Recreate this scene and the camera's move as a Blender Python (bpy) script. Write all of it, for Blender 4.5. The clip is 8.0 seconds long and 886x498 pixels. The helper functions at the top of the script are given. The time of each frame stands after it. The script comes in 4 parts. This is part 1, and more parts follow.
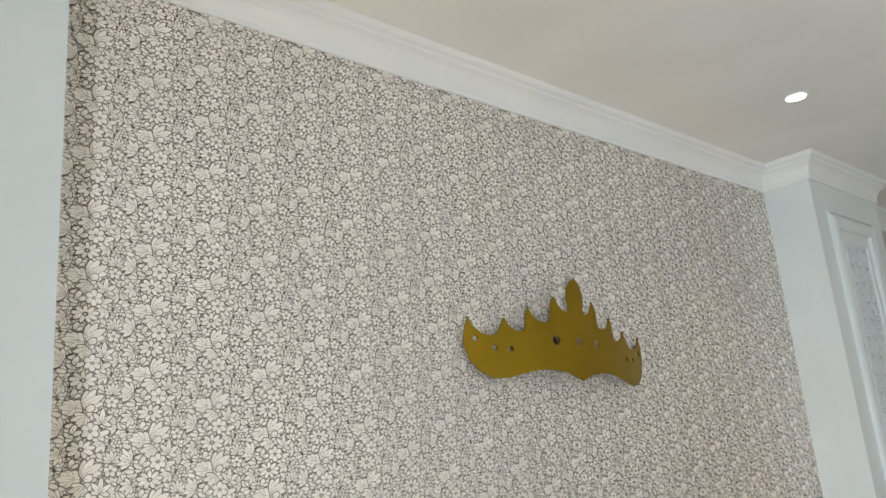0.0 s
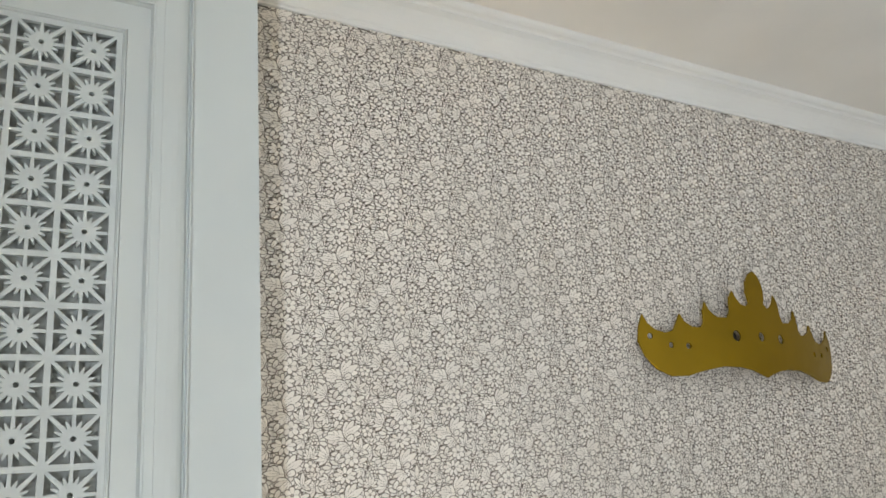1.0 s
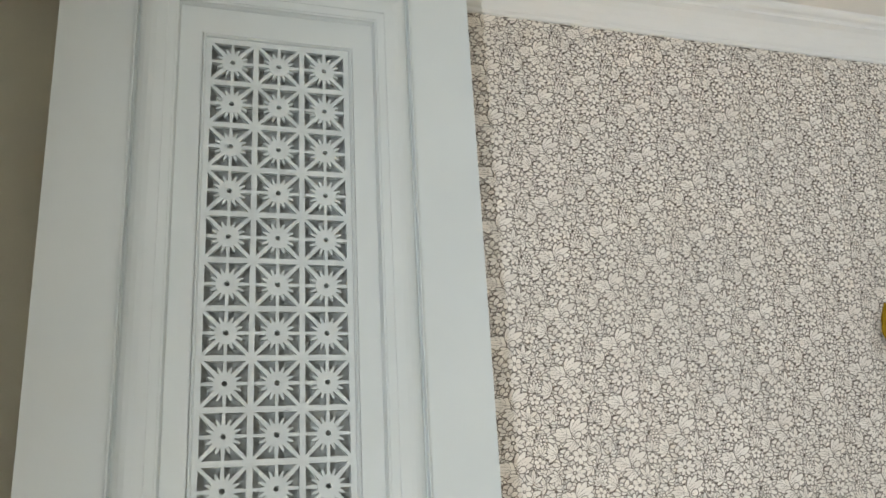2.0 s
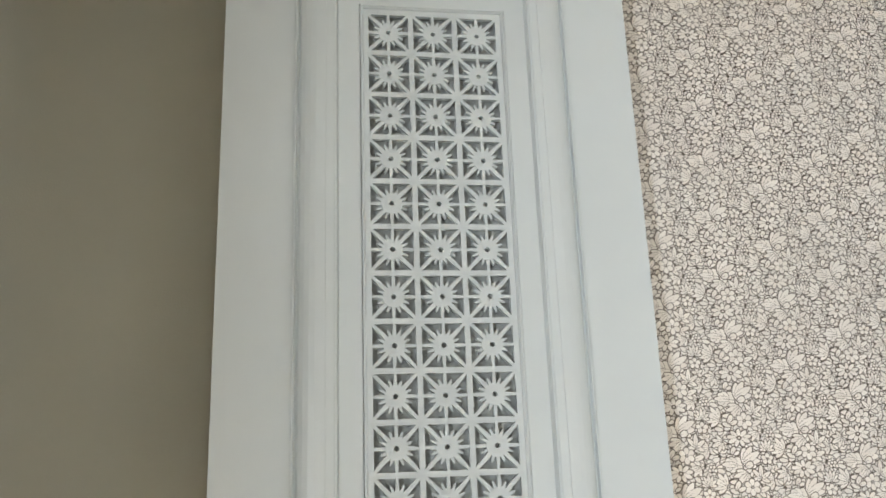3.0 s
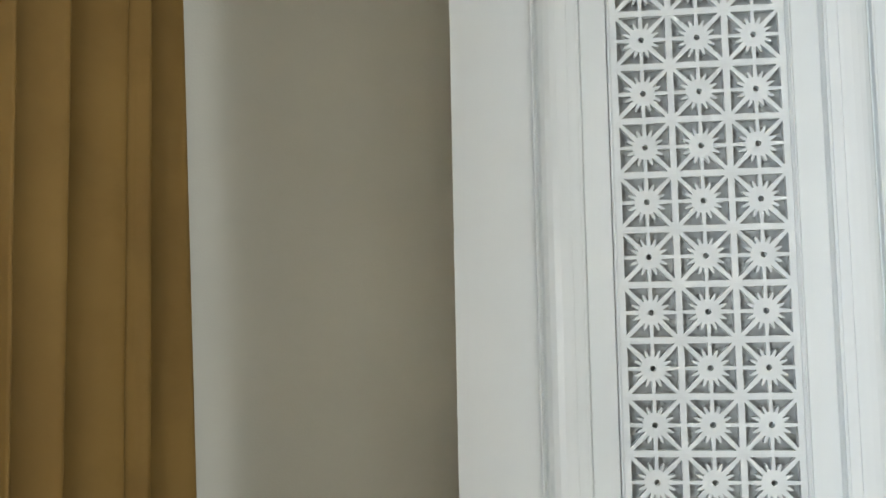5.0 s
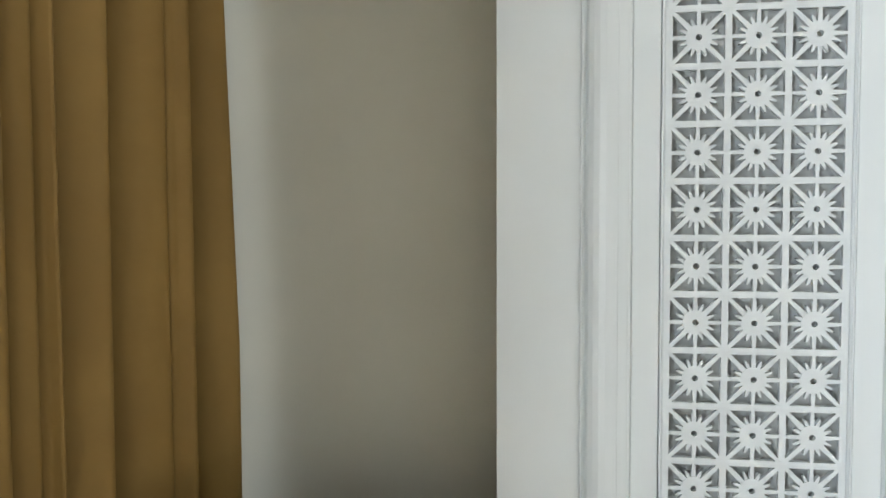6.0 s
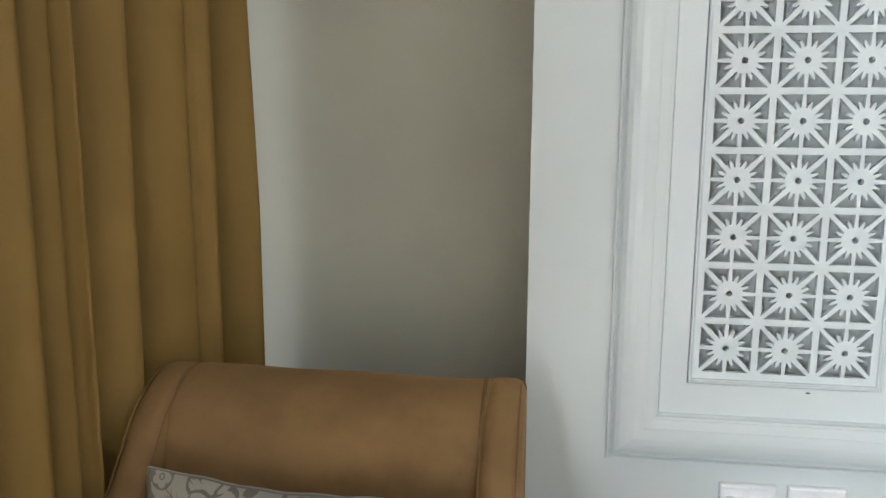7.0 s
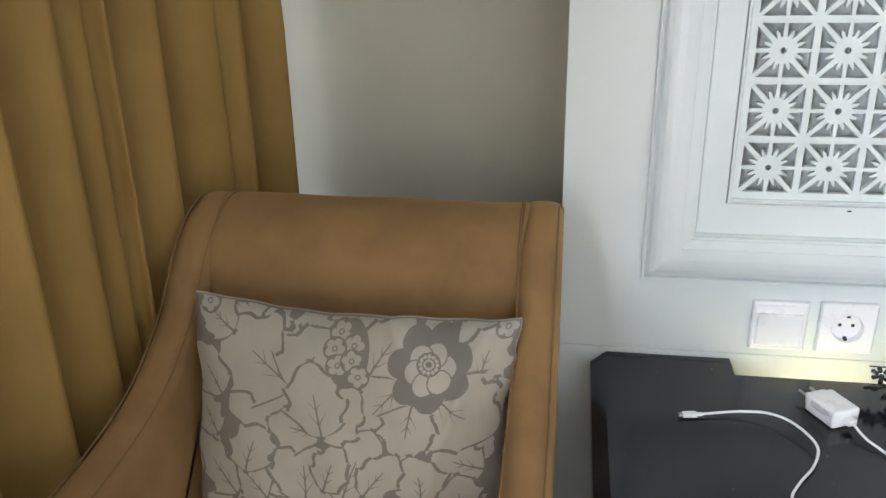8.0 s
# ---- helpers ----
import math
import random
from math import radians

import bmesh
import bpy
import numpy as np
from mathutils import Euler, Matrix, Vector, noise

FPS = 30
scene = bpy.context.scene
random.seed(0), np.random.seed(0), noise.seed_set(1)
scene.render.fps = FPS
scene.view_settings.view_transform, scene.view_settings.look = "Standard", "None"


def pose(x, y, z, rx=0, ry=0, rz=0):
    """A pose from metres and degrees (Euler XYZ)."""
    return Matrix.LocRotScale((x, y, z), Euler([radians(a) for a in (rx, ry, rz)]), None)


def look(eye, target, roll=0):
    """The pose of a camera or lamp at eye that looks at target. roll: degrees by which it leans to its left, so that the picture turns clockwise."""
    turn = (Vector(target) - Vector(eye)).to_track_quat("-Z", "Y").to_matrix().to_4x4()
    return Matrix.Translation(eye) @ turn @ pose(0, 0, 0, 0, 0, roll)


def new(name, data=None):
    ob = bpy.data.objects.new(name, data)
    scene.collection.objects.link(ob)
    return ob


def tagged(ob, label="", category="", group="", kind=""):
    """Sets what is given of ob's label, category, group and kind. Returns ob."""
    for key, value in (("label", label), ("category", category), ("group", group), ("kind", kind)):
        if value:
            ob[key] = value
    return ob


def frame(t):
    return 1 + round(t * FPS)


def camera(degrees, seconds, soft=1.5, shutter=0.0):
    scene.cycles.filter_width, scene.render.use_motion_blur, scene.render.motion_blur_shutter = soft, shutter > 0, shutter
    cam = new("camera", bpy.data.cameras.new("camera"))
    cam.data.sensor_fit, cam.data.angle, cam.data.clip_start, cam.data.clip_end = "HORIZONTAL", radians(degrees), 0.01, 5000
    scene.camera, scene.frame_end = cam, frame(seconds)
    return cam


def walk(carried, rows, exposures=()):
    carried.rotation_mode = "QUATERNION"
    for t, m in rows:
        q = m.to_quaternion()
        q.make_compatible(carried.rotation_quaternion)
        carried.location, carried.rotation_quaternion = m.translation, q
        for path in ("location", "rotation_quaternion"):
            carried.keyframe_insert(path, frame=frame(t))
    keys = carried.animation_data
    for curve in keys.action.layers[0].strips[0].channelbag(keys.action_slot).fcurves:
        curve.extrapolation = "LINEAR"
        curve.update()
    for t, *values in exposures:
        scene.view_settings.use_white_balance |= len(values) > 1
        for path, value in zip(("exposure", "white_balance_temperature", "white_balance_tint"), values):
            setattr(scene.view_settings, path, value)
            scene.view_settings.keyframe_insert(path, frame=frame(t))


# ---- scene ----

# Camera and its walk
cam = camera(58.4, 8.0, soft=1.5)
PATH = [
    (0, (0.08, -1.399, 1.601), (1.386, 0.026, 2.114), -4.9),
    (0.5, (0.061, -1.397, 1.598), (1.238, 0.132, 2.126), -4.5),
    (1, (0.033, -1.387, 1.606), (1.029, 0.262, 2.144), -4.2),
    (1.5, (0.002, -1.368, 1.597), (0.794, 0.38, 2.16), -3.6),
    (2, (-0.036, -1.353, 1.598), (0.541, 0.474, 2.173), -3.2),
    (2.2, (-0.051, -1.352, 1.599), (0.446, 0.497, 2.176), -3.0),
    (3.5, (-0.145, -1.315, 1.567), (0.041, 0.628, 2.001), -1.7),
    (4, (-0.152, -1.285, 1.527), (-0.138, 0.685, 1.871), -1.5),
    (4.5, (-0.149, -1.26, 1.495), (-0.304, 0.717, 1.753), -1.1),
    (5, (-0.184, -1.236, 1.459), (-0.392, 0.748, 1.598), -1.1),
    (5.2, (-0.187, -1.23, 1.436), (-0.428, 0.753, 1.53), -1.0),
    (6.3, (-0.225, -1.22, 1.338), (-0.515, 0.751, 1.164), -0.3),
    (6.5, (-0.249, -1.212, 1.327), (-0.518, 0.757, 1.106), -0.2),
    (7, (-0.26, -1.2, 1.277), (-0.534, 0.753, 0.942), 0.3),
    (7.5, (-0.253, -1.198, 1.25), (-0.572, 0.706, 0.729), -0.3),
    (8, (-0.284, -1.195, 1.254), (-0.596, 0.642, 0.528), -1.2),
]
walk(cam, [(t, look(eye, target, roll)) for t, eye, target, roll in PATH],
     exposures=[(0, -0.58, 6580, 7), (1.0, -0.62, 6600, 7), (1.6, -0.64, 6650, 7), (2.2, -0.58, 6700, 7), (3.5, -0.37, 6650, 10), (5.0, -0.19, 6480, 9), (6.5, -0.14, 6380, 9), (7.3, -0.06, 6320, 10), (8.0, 0.13, 6260, 11)])

# World, daylight and lamps
world = bpy.data.worlds.new("sky")
scene.world = world
world.use_nodes = True
wn = world.node_tree
sky = wn.nodes.new("ShaderNodeTexSky")
sky.sky_type, sky.sun_disc = "NISHITA", False
sky.sun_elevation, sky.sun_rotation = radians(40), radians(200)
wn.nodes["Background"].inputs["Strength"].default_value = 0.08
wn.links.new(sky.outputs["Color"], wn.nodes["Background"].inputs["Color"])


DAYLIGHT = (0.82, 0.892, 1.0)
TALL_X = 3.5


def area_lamp(name, place, target, size_x, size_y, watts, colour):
    data = bpy.data.lights.new(name, "AREA")
    data.shape, data.size, data.size_y = "RECTANGLE", size_x, size_y
    data.energy, data.color = watts, colour
    ob = new(name, data)
    ob.matrix_world = look(place, target)
    return ob


# daylight in the tall window behind the camera, in the open side window, and in the curtained one beside the armchair
area_lamp("tall_window_daylight", (TALL_X, -4.68, 0.99), (TALL_X, 0.0, 0.99), 1.20, 1.78, 26, DAYLIGHT)
area_lamp("side_window_daylight", (-1.22, -2.90, 1.10), (0.0, -2.90, 1.10), 0.42, 1.60, 285, DAYLIGHT)
area_lamp("curtained_window_daylight", (-1.22, -0.43, 1.43), (0.0, -0.43, 1.43), 1.10, 2.26, 36, DAYLIGHT)


def spot_lamp(name, place, watts, colour):
    data = bpy.data.lights.new(name, "SPOT")
    data.energy, data.color, data.spot_size, data.spot_blend = watts, colour, radians(95), 0.8
    data.shadow_soft_size = 0.035
    ob = new(name, data)
    ob.matrix_world = look(place, (place[0], place[1], 0))
    return ob


WALL_Y = 0.22        # wallpapered and plain wall
CEIL = 2.81
ROOM_X0, ROOM_X1, ROOM_Y0 = -1.10, 6.4, -4.6
PIL_HALF, PIL_A, PIL_B = 0.3845, 0.0885, 4.029
CROWN_X = 2.015


# ---- materials ----
def material(name):
    m = bpy.data.materials.new(name)
    m.use_nodes = True
    return m, m.node_tree, m.node_tree.nodes["Principled BSDF"]


def node(tree, kind, **values):
    n = tree.nodes.new(kind)
    for key, value in values.items():
        n.inputs[key].default_value = value
    return n


def calc(tree, op, a, b=None, c=None):
    n = tree.nodes.new("ShaderNodeMath")
    n.operation = op
    for slot, v in enumerate((a, b, c)):
        if v is None:
            continue
        if isinstance(v, (int, float)):
            n.inputs[slot].default_value = v
        else:
            tree.links.new(v, n.inputs[slot])
    return n.outputs[0]


def mixed(tree, fac, a, b):
    n = tree.nodes.new("ShaderNodeMix")
    n.data_type = "RGBA"
    for slot, v in ((0, fac), (6, a), (7, b)):
        if isinstance(v, (int, float)):
            n.inputs[slot].default_value = v
        elif isinstance(v, tuple):
            n.inputs[slot].default_value = (*v, 1)
        else:
            tree.links.new(v, n.inputs[slot])
    return n.outputs[2]


def place_coords(tree, scale=(1, 1, 1)):
    c = tree.nodes.new("ShaderNodeTexCoord")
    m = tree.nodes.new("ShaderNodeMapping")
    m.inputs["Scale"].default_value = scale
    tree.links.new(c.outputs["Object"], m.inputs["Vector"])
    return m.outputs["Vector"]


def noise_of(tree, vec, scale, detail=3.0, rough=0.55):
    n = node(tree, "ShaderNodeTexNoise", Scale=scale, Detail=detail, Roughness=rough)
    tree.links.new(vec, n.inputs["Vector"])
    return n.outputs["Fac"]


def ramp(tree, value, low, high):
    n = tree.nodes.new("ShaderNodeMapRange")
    n.interpolation_type = "SMOOTHSTEP"
    n.inputs["From Min"].default_value, n.inputs["From Max"].default_value = low, high
    tree.links.new(value, n.inputs["Value"])
    return n.outputs["Result"]


def bumped(tree, bsdf, height, strength, distance):
    b = tree.nodes.new("ShaderNodeBump")
    b.inputs["Strength"].default_value, b.inputs["Distance"].default_value = strength, distance
    tree.links.new(height, b.inputs["Height"])
    tree.links.new(b.outputs["Normal"], bsdf.inputs["Normal"])


def paint(name, colour, rough=0.5, vary=0.06, grain=260.0, bump=0.08, stains=2.2):
    """Painted or plain surface: a soft large drift, a fine grain and a little relief."""
    m, t, b = material(name)
    v = place_coords(t)
    dark = tuple(c * (1 - vary) for c in colour)
    light = tuple(min(1, c * (1 + vary * 0.5)) for c in colour)
    large = ramp(t, noise_of(t, v, stains, 4), 0.3, 0.7)
    t.links.new(mixed(t, large, dark, light), b.inputs["Base Color"])
    fine = noise_of(t, v, grain, 2)
    r = calc(t, "MULTIPLY_ADD", noise_of(t, v, 14, 3), 0.18, rough - 0.09)
    t.links.new(r, b.inputs["Roughness"])
    bumped(t, b, fine, bump, 0.002)
    return m


def wallpaper_ground():
    m, t, b = material("wallpaper_ground")
    v = place_coords(t)
    t.links.new(mixed(t, noise_of(t, v, 300, 3), (0.150, 0.127, 0.103), (0.210, 0.180, 0.148)), b.inputs["Base Color"])
    b.inputs["Roughness"].default_value = 0.7
    return m


def wallpaper_print():
    """Cream ink, each petal a little different, with faint yellow and pinkish drifts."""
    m, t, b = material("wallpaper_print")
    v = place_coords(t)
    geo = t.nodes.new("ShaderNodeNewGeometry")
    col = mixed(t, geo.outputs["Random Per Island"], (0.85, 0.802, 0.745), (0.935, 0.897, 0.84))
    col = mixed(t, calc(t, "MULTIPLY", ramp(t, noise_of(t, v, 2.4, 4), 0.45, 0.72), 0.14), col, (0.90, 0.82, 0.69))
    col = mixed(t, calc(t, "MULTIPLY", ramp(t, noise_of(t, v, 3.7, 4), 0.5, 0.75), 0.15), col, (0.90, 0.80, 0.76))
    fine = noise_of(t, v, 520, 2)
    t.links.new(mixed(t, calc(t, "MULTIPLY", ramp(t, fine, 0.5, 0.7), 0.2), col, (0.55, 0.52, 0.47)), b.inputs["Base Color"])
    b.inputs["Roughness"].default_value = 0.42
    b.inputs["Metallic"].default_value = 0.38
    b.inputs["Specular IOR Level"].default_value = 0.8
    return m


def cloth(name, base, shade, weave=900.0, sheen=0.35, nap=9.0, rough=0.85, bump=0.25, through_light=None):
    """Fabric: a woven grain, a brushed nap in patches and a soft sheen."""
    m, t, b = material(name)
    v = place_coords(t)
    patch = ramp(t, noise_of(t, v, nap, 5, 0.6), 0.32, 0.68)
    fine = noise_of(t, v, weave, 2)
    col = mixed(t, patch, shade, base)
    col = mixed(t, calc(t, "MULTIPLY", fine, 0.22), col, tuple(c * 0.55 for c in shade))
    t.links.new(col, b.inputs["Base Color"])
    b.inputs["Roughness"].default_value = rough
    b.inputs["Sheen Weight"].default_value = sheen
    b.inputs["Sheen Roughness"].default_value = 0.45
    b.inputs["Sheen Tint"].default_value = (*[min(1, c * 2.2) for c in base], 1)
    bumped(t, b, calc(t, "ADD", fine, calc(t, "MULTIPLY", patch, 0.5)), bump, 0.0008)
    if through_light:
        glowing = node(t, "ShaderNodeBsdfTranslucent")
        glowing.inputs["Color"].default_value = (*through_light, 1)
        both = node(t, "ShaderNodeMixShader", Fac=0.04)
        t.links.new(b.outputs["BSDF"], both.inputs[1])
        t.links.new(glowing.outputs["BSDF"], both.inputs[2])
        t.links.new(both.outputs["Shader"], t.nodes["Material Output"].inputs["Surface"])
    return m


def dark_wood(name):
    """Black stained, lacquered wood: open grain along x, faint smears in the gloss and a few specks of dust."""
    m, t, b = material(name)
    v = place_coords(t, (3, 60, 20))
    g = ramp(t, noise_of(t, v, 3.0, 6, 0.65), 0.3, 0.7)
    col = mixed(t, g, (0.0055, 0.006, 0.0095), (0.0135, 0.014, 0.020))
    p = place_coords(t)
    dust = ramp(t, noise_of(t, p, 210, 1, 0.4), 0.80, 0.82)
    t.links.new(mixed(t, calc(t, "MULTIPLY", dust, 0.5), col, (0.45, 0.43, 0.40)), b.inputs["Base Color"])
    t.links.new(calc(t, "MULTIPLY_ADD", noise_of(t, p, 7, 4), 0.16, 0.08), b.inputs["Roughness"])
    b.inputs["Specular IOR Level"].default_value = 0.33
    bumped(t, b, noise_of(t, v, 9.0, 4), 0.10, 0.0006)
    return m


def plastic(name, colour, rough):
    m, t, b = material(name)
    v = place_coords(t)
    t.links.new(mixed(t, noise_of(t, v, 12, 3), tuple(c * 0.96 for c in colour), colour), b.inputs["Base Color"])
    t.links.new(calc(t, "MULTIPLY_ADD", noise_of(t, v, 25, 2), 0.08, rough - 0.04), b.inputs["Roughness"])
    return m


def metal(name, colour, rough):
    m, t, b = material(name)
    v = place_coords(t)
    t.links.new(mixed(t, ramp(t, noise_of(t, v, 5, 4), 0.3, 0.7), tuple(c * 0.85 for c in colour), colour), b.inputs["Base Color"])
    t.links.new(calc(t, "MULTIPLY_ADD", noise_of(t, v, 18, 4), 0.16, rough - 0.08), b.inputs["Roughness"])
    b.inputs["Metallic"].default_value = 0.7
    return m


def glow(name, colour, strength):
    m, t, b = material(name)
    b.inputs["Base Color"].default_value = (0.9, 0.9, 0.9, 1)
    b.inputs["Emission Color"].default_value = (*colour, 1)
    b.inputs["Emission Strength"].default_value = strength
    return m


def floor_material():
    m, t, b = material("carpet")
    v = place_coords(t)
    t.links.new(mixed(t, noise_of(t, v, 400, 3), (0.29, 0.245, 0.19), (0.43, 0.37, 0.29)), b.inputs["Base Color"])
    b.inputs["Roughness"].default_value = 0.95
    return m


WHITE = paint("white_lacquer", (0.655, 0.702, 0.698), 0.36, 0.04, 320.0, 0.05)
BACKING_GREY = paint("grey_backing", (0.455, 0.480, 0.470), 0.6, 0.06, 260.0, 0.06)
CEILING_PAINT = paint("ceiling_paint", (0.80, 0.79, 0.76), 0.8, 0.04, 180.0, 0.12)
CORNICE_PAINT = paint("cornice_paint", (0.74, 0.75, 0.735), 0.55, 0.03, 220.0, 0.06)
WALL_PAINT = paint("taupe_wall_paint", (0.448, 0.440, 0.362), 0.75, 0.05, 240.0, 0.15)
PLAIN_WALL = paint("plain_wall_paint", (0.52, 0.455, 0.36), 0.8, 0.05, 240.0, 0.1)
WALLPAPER = wallpaper_ground()
WALLPAPER_PRINT = wallpaper_print()
CURTAIN = cloth("ochre_curtain", (0.342, 0.210, 0.054), (0.280, 0.168, 0.041), 700.0, 0.12, 4.0, 0.75, 0.12, (0.42, 0.25, 0.06))
SUEDE = cloth("tan_suede", (0.300, 0.173, 0.065), (0.222, 0.126, 0.047), 1300.0, 0.35, 7.0, 0.8, 0.25)
PIPING = cloth("seam_thread", (0.235, 0.135, 0.052), (0.18, 0.10, 0.038), 1300.0, 0.1, 7.0, 0.9, 0.1)
SATIN = cloth("grey_satin", (0.185, 0.171, 0.147), (0.162, 0.149, 0.127), 1500.0, 0.1, 10.0, 0.60, 0.08)
DAMASK = cloth("cream_damask", (0.405, 0.376, 0.322), (0.335, 0.310, 0.264), 1600.0, 0.1, 7.0, 0.40, 0.12)
BLACKWOOD = dark_wood("black_stained_wood")
GOLD = metal("matt_gold", (0.315, 0.200, 0.007), 0.42)
SWITCH_PLASTIC = plastic("switch_plastic", (0.86, 0.87, 0.87), 0.28)
CABLE_PLASTIC = plastic("cable_plastic", (0.84, 0.85, 0.86), 0.42)
DARK_PLASTIC = plastic("dark_plastic", (0.02, 0.02, 0.02), 0.35)
PRINT = plastic("grey_print", (0.35, 0.35, 0.36), 0.6)
STEEL = metal("steel", (0.6, 0.6, 0.6), 0.3)
BEAD = plastic("black_beads", (0.012, 0.012, 0.013), 0.22)
LAMP_GLOW = glow("lamp_glow", (1.0, 0.93, 0.82), 14.0)
LED_GLOW = glow("led_glow", (1.0, 0.90, 0.52), 66.0)
# for the unseen strips added low on the wallpapered wall
WARM_GLOW = glow("added_warm_glow", (1.0, 0.68, 0.32), 430.0)
CARPET = floor_material()


# ---- building helpers ----
def mesh_object(name, bm, mat, parent=None, label="", smooth=False):
    data = bpy.data.meshes.new(name)
    bmesh.ops.recalc_face_normals(bm, faces=bm.faces)
    bm.to_mesh(data)
    bm.free()
    if smooth:
        data.polygons.foreach_set("use_smooth", [True] * len(data.polygons))
    data.materials.append(mat)
    ob = new(name, data)
    if parent:
        ob.parent = parent
    if label:
        ob["label"] = label
    return ob


part = mesh_object


def structure(ob, label, category):
    return tagged(ob, label, category, kind="structure")


def box(bm, x0, x1, y0, y1, z0, z1):
    v = [bm.verts.new((x, y, z)) for x in (x0, x1) for y in (y0, y1) for z in (z0, z1)]
    for f in ((0, 1, 3, 2), (4, 6, 7, 5), (0, 4, 5, 1), (2, 3, 7, 6), (0, 2, 6, 4), (1, 5, 7, 3)):
        bm.faces.new([v[i] for i in f])
    return bm


def prism(bm, outline, to3, depth):
    """A closed outline (convex or not) given in 2D, put into space by to3(u, v, w), from w = 0 to depth."""
    a = [bm.verts.new(to3(u, v, 0)) for u, v in outline]
    b = [bm.verts.new(to3(u, v, depth)) for u, v in outline]
    n = len(outline)
    bm.faces.new(a)
    bm.faces.new(b[::-1])
    for i in range(n):
        bm.faces.new((a[i], a[(i + 1) % n], b[(i + 1) % n], b[i]))
    return bm


def loft(bm, rings, closed_ring=True, closed_path=False, caps=False):
    made = [[bm.verts.new(p) for p in ring] for ring in rings]
    n = len(made[0])
    steps = len(made) if closed_path else len(made) - 1
    for i in range(steps):
        a, b = made[i], made[(i + 1) % len(made)]
        for j in range(n if closed_ring else n - 1):
            k = (j + 1) % n
            bm.faces.new((a[j], a[k], b[k], b[j]))
    if caps:
        bm.faces.new(made[0][::-1])
        bm.faces.new(made[-1])
    return bm


def smooth_line(points, per=8):
    """Catmull-Rom through the points."""
    pts = [Vector(p) for p in points]
    pts = [2 * pts[0] - pts[1]] + pts + [2 * pts[-1] - pts[-2]]
    out = []
    for i in range(1, len(pts) - 2):
        p0, p1, p2, p3 = pts[i - 1], pts[i], pts[i + 1], pts[i + 2]
        for s in range(per):
            u = s / per
            out.append(0.5 * ((2 * p1) + (p2 - p0) * u + (2 * p0 - 5 * p1 + 4 * p2 - p3) * u * u + (3 * p1 - p0 - 3 * p2 + p3) * u ** 3))
    out.append(pts[-2])
    return out


def tube(bm, points, radius, sides=10):
    rings = []
    for i, p in enumerate(points):
        d = (points[min(i + 1, len(points) - 1)] - points[max(i - 1, 0)]).normalized()
        side = d.cross(Vector((0, 0, 1)))
        side = side.normalized() if side.length > 1e-4 else Vector((1, 0, 0))
        up = side.cross(d)
        rings.append([p + radius * (math.cos(a) * side + math.sin(a) * up) for a in (2 * math.pi * k / sides for k in range(sides))])
    return loft(bm, rings, caps=True)


def rounded(ob, width, segments=3, angle=35):
    mod = ob.modifiers.new("soft_edges", "BEVEL")
    mod.width, mod.segments, mod.limit_method, mod.angle_limit = width, segments, "ANGLE", radians(angle)
    mod.harden_normals = False
    return ob


def frame_sweep(bm, x0, x1, z0, z1, profile):
    """A mitred picture-frame moulding in the plane y = 0: profile of (inset from the outer edge, y)."""
    rings = [[(x0 + d, y, z0 + d), (x1 - d, y, z0 + d), (x1 - d, y, z1 - d), (x0 + d, y, z1 - d)] for d, y in profile]
    return loft(bm, rings)


def plate_with_hole(bm, x0, x1, z0, z1, hx0, hx1, hz0, hz1, y):
    outer = [bm.verts.new(p) for p in ((x0, y, z0), (x1, y, z0), (x1, y, z1), (x0, y, z1))]
    inner = [bm.verts.new(p) for p in ((hx0, y, hz0), (hx1, y, hz0), (hx1, y, hz1), (hx0, y, hz1))]
    for i in range(4):
        j = (i + 1) % 4
        bm.faces.new((outer[i], outer[j], inner[j], inner[i]))
    return bm


# ---- the large structure ----
bm = bmesh.new()
box(bm, ROOM_X0 - 0.3, ROOM_X1 + 0.2, ROOM_Y0 - 0.2, 0.45, -0.1, 0.0)
structure(mesh_object("floor", bm, CARPET), "warm beige woven carpet floor of the bedroom", "floor")

bm = bmesh.new()
box(bm, ROOM_X0 - 0.3, ROOM_X1 + 0.2, ROOM_Y0 - 0.2, 0.45, CEIL, CEIL + 0.12)
structure(mesh_object("ceiling", bm, CEILING_PAINT), "smooth off-white painted bedroom ceiling", "ceiling")

bm = bmesh.new()
box(bm, PIL_A + PIL_HALF, PIL_B - PIL_HALF, WALL_Y, 0.40, 0, CEIL)
wallpaper_wall = structure(mesh_object("wall_wallpaper", bm, WALLPAPER), "recessed wall in cream wallpaper with taupe floral outlines", "wall")

bm = bmesh.new()
box(bm, ROOM_X0, PIL_A - PIL_HALF, WALL_Y, 0.40, 0, CEIL)
structure(mesh_object("wall_corner", bm, WALL_PAINT), "plain taupe painted wall recess behind the armchair", "wall")

bm = bmesh.new()
box(bm, PIL_B + PIL_HALF, ROOM_X1, WALL_Y, 0.40, 0, CEIL)
structure(mesh_object("wall_far_corner", bm, WALL_PAINT), "plain taupe painted wall recess beyond the far pilaster", "wall")

